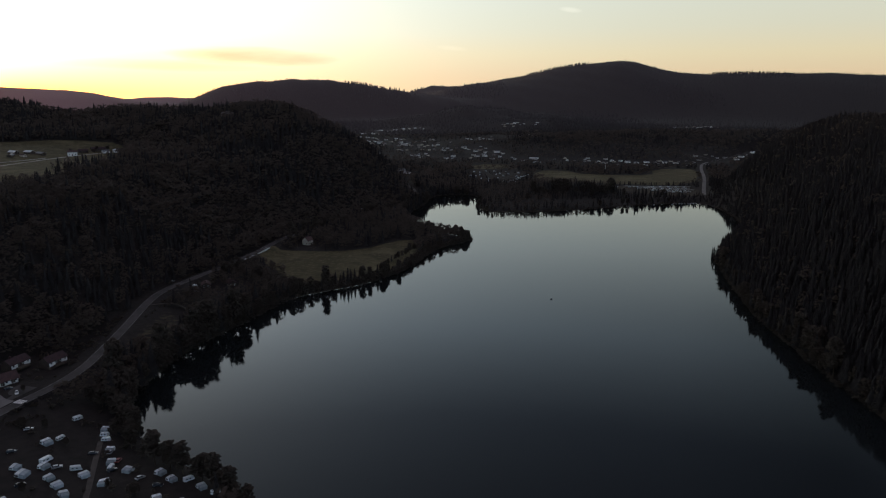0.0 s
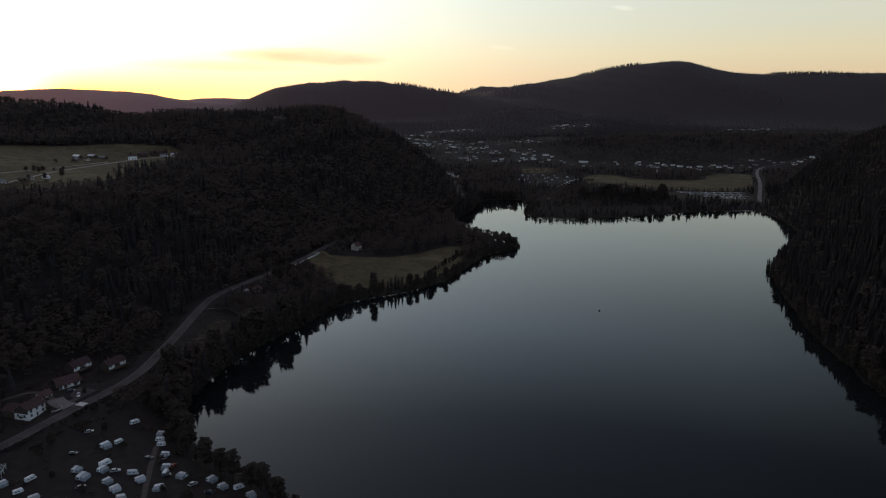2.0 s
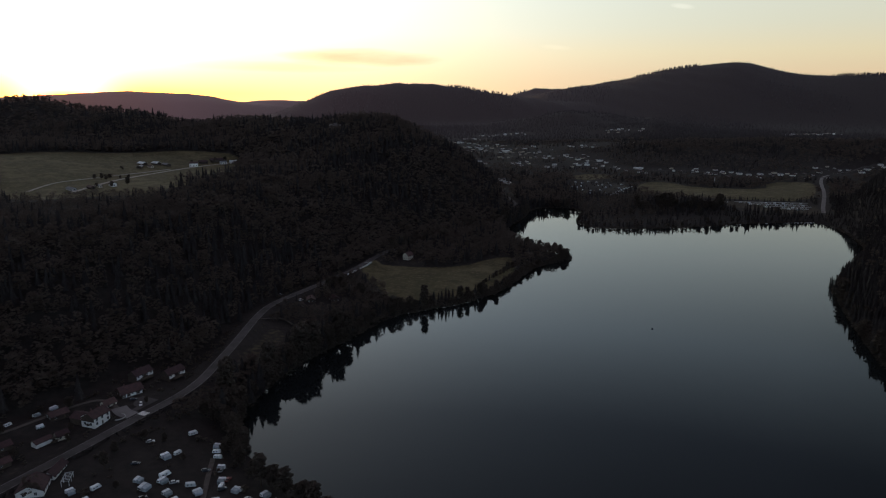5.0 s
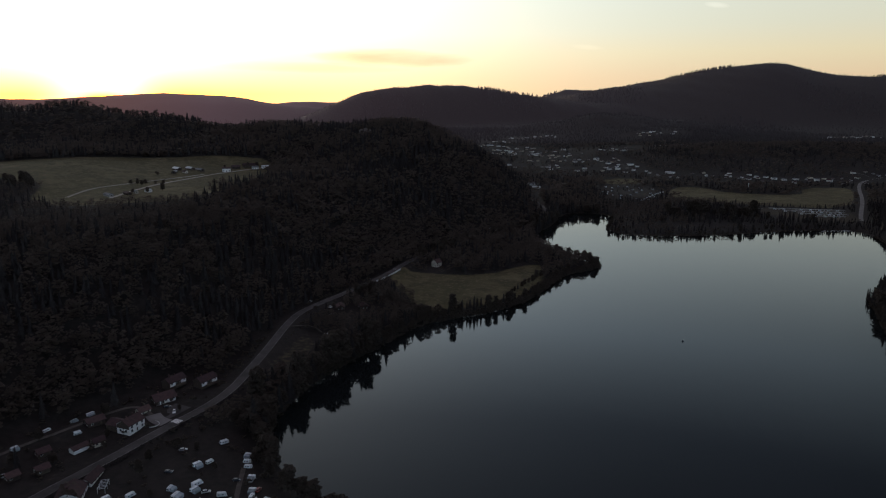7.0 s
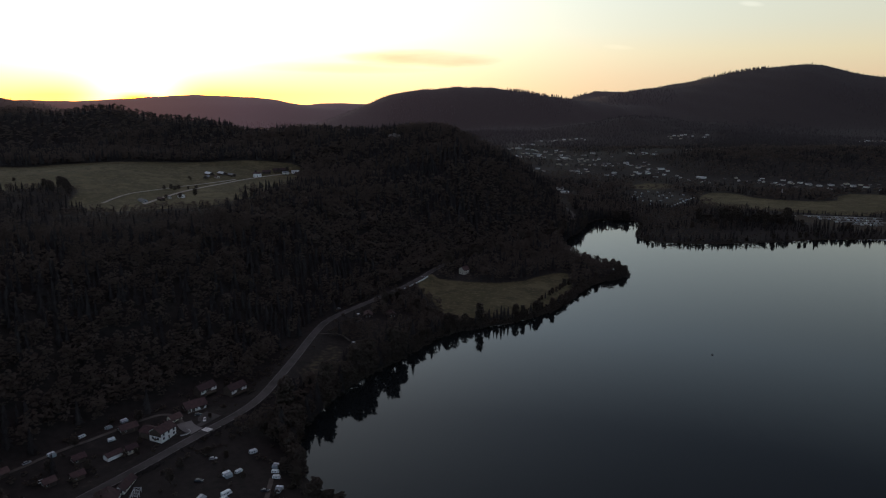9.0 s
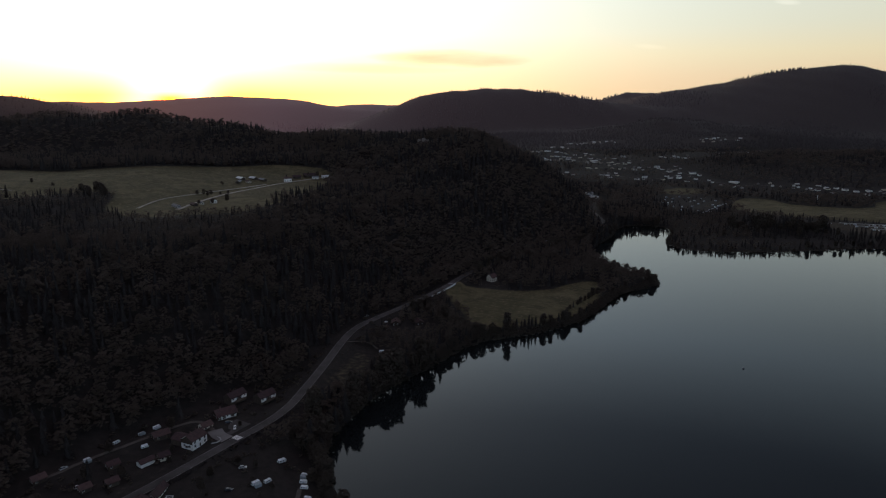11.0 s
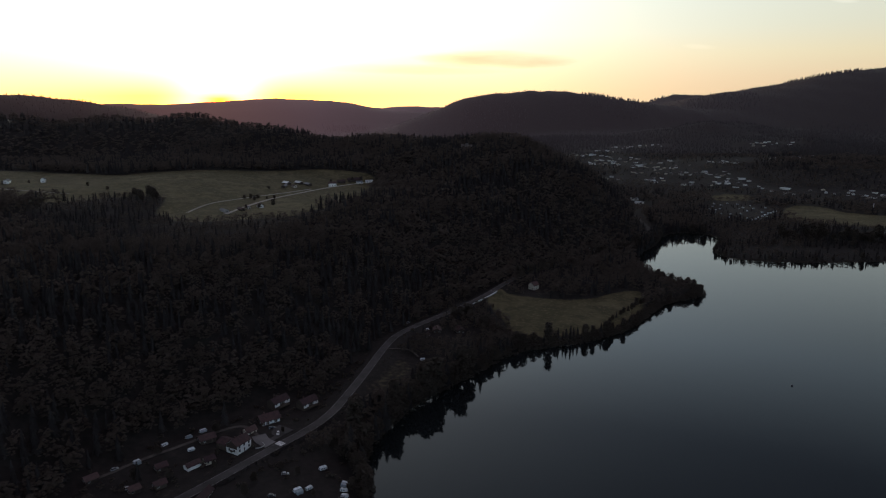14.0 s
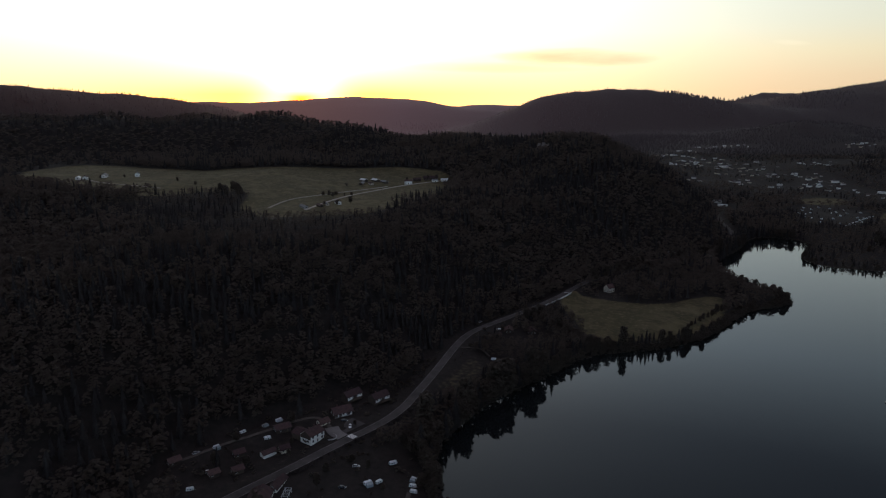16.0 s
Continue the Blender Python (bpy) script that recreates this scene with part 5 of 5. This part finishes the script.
level_place(jetty, 318, 1040.5, 8, 0)
buoy = thing("buoy", "small dark mooring buoy on the calm water", "buoy")
bm = bmesh.new()
bmesh.ops.create_uvsphere(bm, u_segments=14, v_segments=8, radius=0.8)
bmesh.ops.scale(bm, vec=(1, 1, 0.85), verts=bm.verts)
part("float", bm, P_DARK, buoy)
bm = bmesh.new()
tube(bm, (0, 0, 0.5), (0, 0, 1.1), 0.09, 0.07)
bmesh.ops.create_cone(bm, cap_ends=True, segments=10, radius1=0.2, radius2=0.2, depth=0.08, matrix=Matrix.Translation((0, 0, 1.1)))
part("mooring_eye", bm, M_METAL, buoy)
level_place(buoy, 75, 536, 0, 0.15)
mast = thing("mast", "slender white mast on a pale base beside the meadow", "mast")
bm = bmesh.new()
tube(bm, (0, 0, 0), (0, 0, 17), 0.8, 0.55, 10)
part("shaft", bm, M_WHITE, mast)
part("base", boxed((-1.6, -1.6, -1), (1.6, 1.6, 1.0), 0.1), M_GREY, mast)
bm = bmesh.new()
bmesh.ops.create_cone(bm, cap_ends=True, segments=10, radius1=1.1, radius2=0.4, depth=1.6, matrix=Matrix.Translation((0, 0, 17.6)))
part("cap", bm, M_SHEET, mast)
place(mast, 286, 1365)

# ---- hill farm ----
for x, y, t, l, d, e, w, rf, lab in ((-522, 807, 20, 16, 6, 2.6, M_WOOD, M_SLATE, "long timber farm shed with a grey roof on the hill meadow"),
                                     (-528, 831, 64, 14, 7, 2.8, M_WOOD, M_SHEET, "farm barn with a pale sheet roof on the hill meadow"),
                                     (-516, 843, 64, 14, 7, 2.8, M_WOOD, M_SHEET, "timber barn with a pale sheet roof on the hill meadow"),
                                     (-501, 841, 60, 15, 6, 2.8, M_WOOD, M_SLATE, "long timber shed with a grey roof on the hill meadow"),
                                     (-512, 820, 60, 9, 5, 2.4, M_CREAM, M_BROWNROOF, "low farm shed with a brown roof on the hill meadow"),
                                     (-484, 857, -60, 12, 8, 4.8, M_WHITE, M_BROWNROOF, "white farmhouse with a brown roof beside the lane"),
                                     (-484, 884, -50, 12, 7, 3.2, M_WOOD, M_ROOF, "red-roofed farm shed beside the lane"),
                                     (-476, 901, -50, 22, 9, 3.6, M_WOOD, M_ROOF, "long dark timber barn with a red-brown roof"),
                                     (-459, 895, -50, 9, 6, 2.8, M_WHITE, M_SLATE, "small white farm outbuilding with a grey roof"),
                                     (-450, 906, -50, 13, 6, 2.8, M_WHITE, M_SHEET, "low white-walled farm shed"),
                                     (-483, 633, 60, 16, 5, 2.4, M_GREY, M_SLATE, "long low shed with a grey roof by the farm lane"),
                                     (-474, 650, 60, 12, 5, 2.4, M_WOOD, M_BROWNROOF, "low timber shed with a brown roof by the farm lane"),
                                     (-470, 680, 60, 8, 6, 3.2, M_WHITE, M_BROWNROOF, "small white farmhouse under a tree by the lane"),
                                     (-476, 664, 60, 6, 4, 2.4, M_CREAM, M_SLATE, "small pale shed among shrubs by the lane"),
                                     (-812, 594, 45, 12, 6, 2.8, M_WHITE, M_SHEET, "white farm building on the western hill meadow"),
                                     (-806, 600, 40, 7, 6, 3.6, M_WHITE, M_BROWNROOF, "small white farmhouse on the western hill meadow"),
                                     (-806, 628, 40, 16, 8, 3.4, M_WHITE, M_SLATE, "long white farmhouse with a dark roof on the western hill meadow"),
                                     (-776, 655, 40, 7, 6, 4.6, M_WHITE, M_SLATE, "small white cottage alone on the western hill meadow")):
    place(house("farm_building", lab, "farm building", l, d, e, d * 0.28, w, rf, (3, 1), chimney=1 if "house" in lab else 0, detail=False, group="hill farm buildings"), x, y, t, 0.15, 0.9)

# ---- the town ----
TOWN_KINDS = []
for i, (l, d, e, r_, w, rf, lab) in enumerate(((11, 9, 5.0, 3.0, M_WHITE, M_BROWNROOF, "white town house with a brown roof in the far valley"), (10, 9, 4.0, 3.2, M_CREAM, M_ROOF, "cream town house with a red roof in the far valley"),
                                               (14, 10, 5.6, 3.2, M_WHITE, M_SLATE, "white town house with a grey roof in the far valley"), (9, 8, 3.2, 3.0, M_GREY, M_BROWNROOF, "grey cottage with a brown roof in the far valley"),
                                               (24, 13, 6.0, 2.0, M_WHITE, M_SHEET, "long white hall with a pale sheet roof in the far valley"))):
    TOWN_KINDS.append(house("town_house", lab, "house", l, d, e, r_, w, rf, (2, 1), chimney=0 if l > 20 else 1, detail=False, group="houses of the far town"))
for st in STREETS:
    line3 = np.column_stack([st, land(st[:, 0], st[:, 1]) + 0.4])
    ribbon("road", line3, 1.9, M_ASPHALT, "pale street of the far valley town")
town_spots, town_built = [], 0
thin = random.Random(5)


def line_street(st, rg_, share, most):
    """Houses on both sides of a street, some plots left empty."""
    global town_built
    seg = np.hypot(*np.diff(st, axis=0).T)
    total, pos = seg.sum(), 8.0
    cum = np.concatenate([[0], np.cumsum(seg)])
    while pos < total - 6:
        px, py = np.interp(pos, cum, st[:, 0]), np.interp(pos, cum, st[:, 1])
        qx, qy = np.interp(pos + 2, cum, st[:, 0]), np.interp(pos + 2, cum, st[:, 1])
        ang = math.degrees(math.atan2(qy - py, qx - px))
        for side in (-1, 1):
            if rg_.random() < 0.66 and len(town_spots) < most:
                off = side * rg_.uniform(7, 26)
                x, y = px - math.sin(radians(ang)) * off + rg_.uniform(-7, 7), py + math.cos(radians(ang)) * off + rg_.uniform(-9, 9)
                if all(math.hypot(x - p, y - q) > 10.5 for p, q in town_spots):
                    town_spots.append((x, y))
                    k = rg_.choices(range(5), (5, 5, 4, 4, 0.6))[0]
                    m = Matrix.Translation((x, y, ground_at(x, y))) @ pose(0, 0, 0, 0, 0, ang + rg_.choice((0, 90, 180)) + rg_.uniform(-12, 12)) @ Matrix.Diagonal((rg_.uniform(0.6, 1.0), rg_.uniform(0.6, 1.05), rg_.uniform(0.5, 0.75), 1))
                    if k not in used:
                        used.add(k)
                        TOWN_KINDS[k].matrix_basis = m
                        town_built += 1
                    elif thin.random() < share and town_built < 296:
                        copy_thing(TOWN_KINDS[k], m)
                        town_built += 1
        pos += rg_.choice((6, 8, 10, 15))


for st in STREETS[:13]:
    line_street(st, rg, 0.78, 297)
for st in STREETS[13:]:
    line_street(st, random.Random(int(st[0, 0]) + 900), 0.7, 500)
copy_thing(TOWN_KINDS[4], Matrix.Translation((-92, 1350, ground_at(-100, 1352))) @ pose(0, 0, 0, 0, 0, 75) @ Matrix.Diagonal((0.8, 0.8, 0.9, 1)))
for i, (x, y) in enumerate(((-16, 1222), (-130, 1390), (-112, 1400))):
    copy_thing(TOWN_KINDS[i % 4], Matrix.Translation((x, y, ground_at(x, y))) @ pose(0, 0, 0, 0, 0, 30 + i * 50) @ Matrix.Diagonal((0.95, 0.95, 0.95, 1)))

# ---- single trees along the shores ----


def trunk_mesh(h, r, limbs, rg_):
    bm = bmesh.new()
    tube(bm, (0, 0, -1.0), (0, 0, h * 0.45), r, r * 0.7, 7)
    tube(bm, (0, 0, h * 0.45), (rg_.uniform(-0.2, 0.2), rg_.uniform(-0.2, 0.2), h * 0.9), r * 0.7, r * 0.15, 6)
    for i in range(limbs):
        a, z = i * 2.4 + rg_.uniform(-0.4, 0.4), h * rg_.uniform(0.28, 0.6)
        l = h * rg_.uniform(0.14, 0.24)
        tube(bm, (0, 0, z), (math.cos(a) * l, math.sin(a) * l, z + l * 0.7), r * 0.4, r * 0.1, 5)
    return bm


def tree(kind, seed, label, category):
    rg_, rn = random.Random(seed), np.random.default_rng(seed)
    t = thing(category.replace(" ", "_"), label, category, "trees on the lake shore")
    H = 18.0
    if kind == "spruce":
        v, f = spruce_shape(rn, 15, 7, rn.uniform(0.15, 0.19))
        extra = []
        for _ in range(50):                                   # single sprays that break the outline
            z = rn.uniform(0.12, 0.9)
            a, l = rn.uniform(0, 6.3), 0.21 * (1 - z) ** 0.8 + 0.02
            w = 0.012 + 0.02 * (1 - z)
            c, s_ = math.cos(a), math.sin(a)
            extra.append((np.array([(0, 0, z + 0.03), (c * l * 0.6 - s_ * w, s_ * l * 0.6 + c * w, z), (c * l * 0.6 + s_ * w, s_ * l * 0.6 - c * w, z), (c * l, s_ * l, z - 0.03)]), np.array([(0, 1, 2), (1, 3, 2)])))
        v, f = stack([(v, f)] + extra)
        mat, limbs, r = M_SPRUCE, 0, 0.28
    else:
        v, f = broad_shape(rn, 170, 0.070, 0.29 if kind == "broad" else 0.19, None, 0.15)
        mat, limbs, r = M_LEAF, 7, 0.3
    part("trunk", trunk_mesh(H * (0.95 if kind == "spruce" else 0.75), r, limbs, rg_), M_BARK, t)
    crown = new("crown", mesh_from("crown", v * H, f, [mat], True))
    crown.parent = t
    return t


TREES = [tree("spruce", 31, "tall dark spruce on the lake shore", "spruce tree"), tree("spruce", 32, "slender dark spruce on the lake shore", "spruce tree"),
         tree("spruce", 33, "broad dark spruce on the lake shore", "spruce tree"), tree("broad", 34, "rounded broadleaf tree with brown-green leaves on the shore", "broadleaf tree"),
         tree("broad", 35, "spreading broadleaf tree on the lake shore", "broadleaf tree"), tree("narrow", 36, "narrow broadleaf tree on the lake shore", "broadleaf tree")]
tree_used = set()


def plant(k, x, y, h, wide=1.0):
    s_ = h / 18.0
    m = Matrix.Translation((x, y, ground_at(x, y))) @ pose(0, 0, 0, rg.uniform(-2, 2), rg.uniform(-2, 2), rg.uniform(0, 360)) @ Matrix.Diagonal((s_ * wide, s_ * wide, s_, 1))
    if k in tree_used:
        return copy_thing(TREES[k], m)
    tree_used.add(k)
    TREES[k].matrix_basis = m
    return TREES[k]


def plant_along(pts, step, off, heights, firs, wide=1.0):
    """Trees along a line, off metres to its left, of a range of heights and a share of spruces."""
    p = smooth_line(pts, 2)
    seg = np.hypot(*np.diff(p, axis=0).T)
    cum = np.concatenate([[0], np.cumsum(seg)])
    s_ = 0.0
    while s_ < cum[-1]:
        x, y = np.interp(s_, cum, p[:, 0]), np.interp(s_, cum, p[:, 1])
        x2, y2 = np.interp(s_ + 1, cum, p[:, 0]), np.interp(s_ + 1, cum, p[:, 1])
        l = math.hypot(x2 - x, y2 - y) or 1
        o = rg.uniform(*off)
        k = rg.randrange(3) if rg.random() < firs else rg.choice((3, 4, 5))
        plant(k, x - (y2 - y) / l * o, y + (x2 - x) / l * o, rg.uniform(*heights), wide * rg.uniform(0.85, 1.15))
        s_ += step * rg.uniform(0.7, 1.35)


plant_along([(-165, 322), (-172, 338)], 5.0, (0, 4), (12, 17), 0.35)
plant_along([(-174, 344), (-176, 365), (-172, 395)], 5.0, (-1, 3), (17, 24), 0.3)
plant_along([(-171, 402), (-168, 424), (-155, 464)], 5.0, (-1, 3), (19, 26), 0.35)
plant_along([(-172, 332), (-184, 362), (-181, 395)], 8.0, (5, 9), (15, 22), 0.5)
plant_along([(-178, 404), (-168, 455)], 8.0, (2, 5), (11, 15), 0.5)
plant(0, -159.5, 463.5, 33, 0.85)
plant(1, -163, 455, 26, 0.9)
plant(0, -150, 494, 25, 0.85)
plant(1, -141, 517, 20, 0.9)
plant_along([(-152, 470), (-144, 508), (-133, 537), (-112, 556), (-86, 577)], 3.8, (-0.5, 2.5), (9, 17), 0.35)
plant_along([(-158, 480), (-150, 520)], 9.0, (6, 10), (12, 17), 0.5)
plant_along([(-84, 577), (-52, 622)], 4.0, (-1.0, 2), (6, 11), 0.3)
plant_along([(-52, 622), (-38, 674), (-23, 722), (0, 746)], 4.0, (-1.0, 2), (4, 8), 0.3)
plant_along([(-62, 624), (-46, 674), (-30, 722)], 8.0, (4, 8), (6, 9), 0.3)
plant_along([(3, 750), (14, 766), (4, 784), (-26, 806), (-54, 850), (-74, 905)], 4.5, (-0.5, 4), (7, 10), 0.1, 1.1)
plant(4, 8, 760, 13, 1.1)
plant(3, 11, 770, 12, 1.2)
plant(4, 4, 778, 11, 1.2)
plant_along([(-66, 930), (-60, 962), (-49, 1014), (-48, 1062), (-34, 1108), (4, 1117), (32, 1105)], 7.0, (1, 6), (15, 24), 0.7)
plant_along([(37, 1062), (28, 1020), (26, 990), (46, 955), (100, 956), (150, 969), (210, 997), (265, 1024), (318, 1041)], 8.5, (0, 5), (4, 9), 0.35)
plant_along([(60, 975), (150, 990), (240, 1035), (290, 1060)], 8, (30, 70), (9, 14), 0.8)
plant_along([(-80, 940), (-66, 985), (-57, 1040), (-56, 1080)], 4.5, (-6.5, -3.5), (10, 16), 0.3)
plant_along([(-184, 720), (-172, 768), (-160, 800), (-132, 850), (-104, 902), (-80, 955)], 6.0, (-9.5, -6), (11, 16), 0.2)
for x, y, h, k in ((-513, 716, 10, 3), (-507, 722, 9, 4), (-518, 710, 8, 4), (-505, 712, 9, 3), (-492, 735, 7, 4), (-498, 728, 6, 3), (-532, 784, 6, 3), (-538, 790, 5, 4), (-492, 878, 7, 4), (-472, 906, 9, 3), (-462, 914, 10, 4), (-466, 888, 5, 5), (-440, 912, 9, 3),
                   (-480, 660, 7, 4), (-468, 668, 9, 3), (-464, 690, 12, 3), (-786, 640, 6, 4), (-796, 612, 7, 3), (-590, 640, 17, 3), (-600, 646, 18, 4), (-584, 634, 15, 4), (-610, 652, 16, 3), (-606, 634, 15, 4), (-618, 638, 14, 3), (-594, 624, 14, 3), (-690, 640, 8, 3), (-660, 640, 7, 4)):
    plant(k, x, y, h)
plant_along([(118, 1098), (153, 1098), (190, 1113), (226, 1119), (256, 1110)], 4.6, (-7, 7), (14, 20), 0.5, 1.2)
plant_along([(126, 1086), (160, 1086), (196, 1100), (236, 1106)], 6.0, (-5, 5), (11, 15), 0.3, 1.3)
plant_along([(275, 1086), (297, 1090), (318, 1076)], 6.0, (-3, 3), (12, 17), 0.9)
plant_along([(272, 1062), (300, 1076), (330, 1066), (352, 1070)], 9, (-4, 6), (11, 19), 0.9)
plant_along([(254, 690), (251, 665), (240, 610)], 6.0, (2, 6), (12, 18), 0.3)
for x, y, h, k in ((-138, 280, 7, 5), (-131, 273, 13, 5), (-127, 276, 11, 3), (-123, 270, 11, 5), (-116, 266, 12, 5), (-110, 264, 12, 3), (-106, 261, 10, 5), (-100, 258, 12, 5), (-96, 254, 12, 4), (-91, 250, 11, 5), (-87, 246, 11, 3), (-81, 243, 9, 5),
                   (-148, 287, 9, 5), (-152.5, 295, 13, 4), (-156, 302, 16, 3), (-153, 300, 12, 5), (-158, 306, 17, 4), (-163, 312, 18, 3), (-160, 298, 11, 4), (-168, 318, 17, 4), (-174, 324, 16, 3), (-182, 328, 14, 4), (-190, 332, 12, 3), (-195, 300, 6, 3), (-176, 284, 5, 4),
                   (-208, 270, 7, 5), (-172, 245, 6, 3), (-192, 255, 5, 4), (-212, 284, 8, 3), (-206, 300, 7, 4), (-227, 335, 5, 3), (-140, 250, 6, 3), (-127, 246, 7, 4), (-248, 300, 6, 3), (-262, 318, 9, 4), (-256, 270, 8, 4), (-272, 262, 10, 3), (-276, 284, 8, 4), (-241, 288, 7, 3)):
    plant(k, x, y, h, 1.1)
plant_along([(238, 596), (230, 555), (222, 508), (218, 472), (217, 448), (215, 380), (215, 290)], 4.6, (0.5, 4.5), (12, 20), 0.55)
plant_along([(238, 596), (222, 508), (217, 448), (215, 380), (215, 290)], 6.0, (6, 10), (12, 18), 0.9)
for x, y, h, k in ((-198, 587, 15, 3), (-194, 597, 16, 4), (-201, 579, 11, 5), (-190, 590, 12, 3), (-158, 558, 13, 3), (-150, 554, 14, 4), (-143, 552, 12, 3), (-167, 565, 12, 5), (-176, 572, 11, 4), (-184, 580, 12, 3)):      # between road and shore
    plant(k, x, y, h, 1.1)


def bushes(name, label, xs, ys, lo, hi):
    rn = np.random.default_rng(5)
    shapes = [broad_shape(rn, 9, 0.24, 0.4) for _ in range(4)]
    wood(name, label, xs, ys, rng.uniform(lo, hi, len(xs)), shapes, rng.integers(0, 4, len(xs)), M_LEAF)


def hedges():
    x, y = scatter(-235, -80, 300, 640, 4.2)
    d = along(ROAD, x, y)[0]
    ok = (d > 6) & (d < 20) & (inside(WEST_FOOT, x, y) < -2) & (inside(LAKE, x, y) < -2) & (inside(VERGE, x, y) < 0) & (inside(YARD, x, y) < 0) & (rng.random(x.shape) < 0.5)
    x2, y2 = scatter(-230, -60, 200, 340, 6)
    ok2 = (inside(CAMP, x2, y2) > 0) & (rng.random(x2.shape) < 0.2)
    x3, y3 = scatter(-300, -215, 215, 400, 5)
    ok3 = (inside(YARD, x3, y3) > 0) & (along(ROAD, x3, y3)[0] > 7) & (along(YARD_LANE, x3, y3)[0] > 4) & (rng.random(x3.shape) < 0.2) & (np.hypot(x3 + 231, y3 - 332) > 14)
    bushes("bushes", "low shrubs and hedges between road, camp and shore", np.concatenate([x[ok], x2[ok2], x3[ok3]]), np.concatenate([y[ok], y2[ok2], y3[ok3]]), 1.5, 4.0)


def shore_scrub():
    """Overhanging scrub right at the waterline."""
    p = np.vstack([LAKE, LAKE[:1]])
    seg = np.hypot(*np.diff(p, axis=0).T)
    cum = np.concatenate([[0], np.cumsum(seg)])
    at = np.arange(0, cum[-1], 1.9) + rng.uniform(-0.7, 0.7, int(np.ceil(cum[-1] / 1.9)))
    x, y = np.interp(at, cum, p[:, 0]) + rng.normal(0, 0.8, at.shape), np.interp(at, cum, p[:, 1]) + rng.normal(0, 0.8, at.shape)
    ok = (y > 300) & ((x < 345) | (y < 1000)) & (rng.random(x.shape) < 0.9)
    x2, y2 = scatter(-180, 30, 440, 830, 2.7)
    off = inside(LAKE, x2, y2)
    ok2 = (off > -7) & (off < -0.8) & (rng.random(x2.shape) < 0.85)
    bushes("shore_scrub", "tall dense scrub under the shore trees of the peninsula", x2[ok2], y2[ok2], 2.8, 6.5)
    bushes("shore_scrub", "dark overhanging scrub along the waterline", x[ok], y[ok], 1.6, 4.2)


def road_hedge():
    """A dense low hedge on the bank between the road and the camp."""
    rn = np.random.default_rng(8)
    gx, gy = np.meshgrid(np.arange(-245, -195, 1.5), np.arange(225, 372, 1.5))
    x, y = gx.ravel() + rn.uniform(-0.6, 0.6, gx.size), gy.ravel() + rn.uniform(-0.6, 0.6, gx.size)
    d = along(ROAD, x, y)[0]
    ok = (d > 4.6) & (d < 7.4) & (inside(YARD, x, y) < 0) & (x > np.interp(y, ROAD[:, 1], ROAD[:, 0])) & (rn.random(x.shape) < 0.75)
    shapes = [broad_shape(rn, 9, 0.24, 0.4) for _ in range(4)]
    wood("hedge", "low dark hedge between the lake road and the camp", x[ok], y[ok], rn.uniform(0.9, 1.9, ok.sum()), shapes, rn.integers(0, 4, ok.sum()), M_SPRUCE)


hedges()
shore_scrub()
road_hedge()
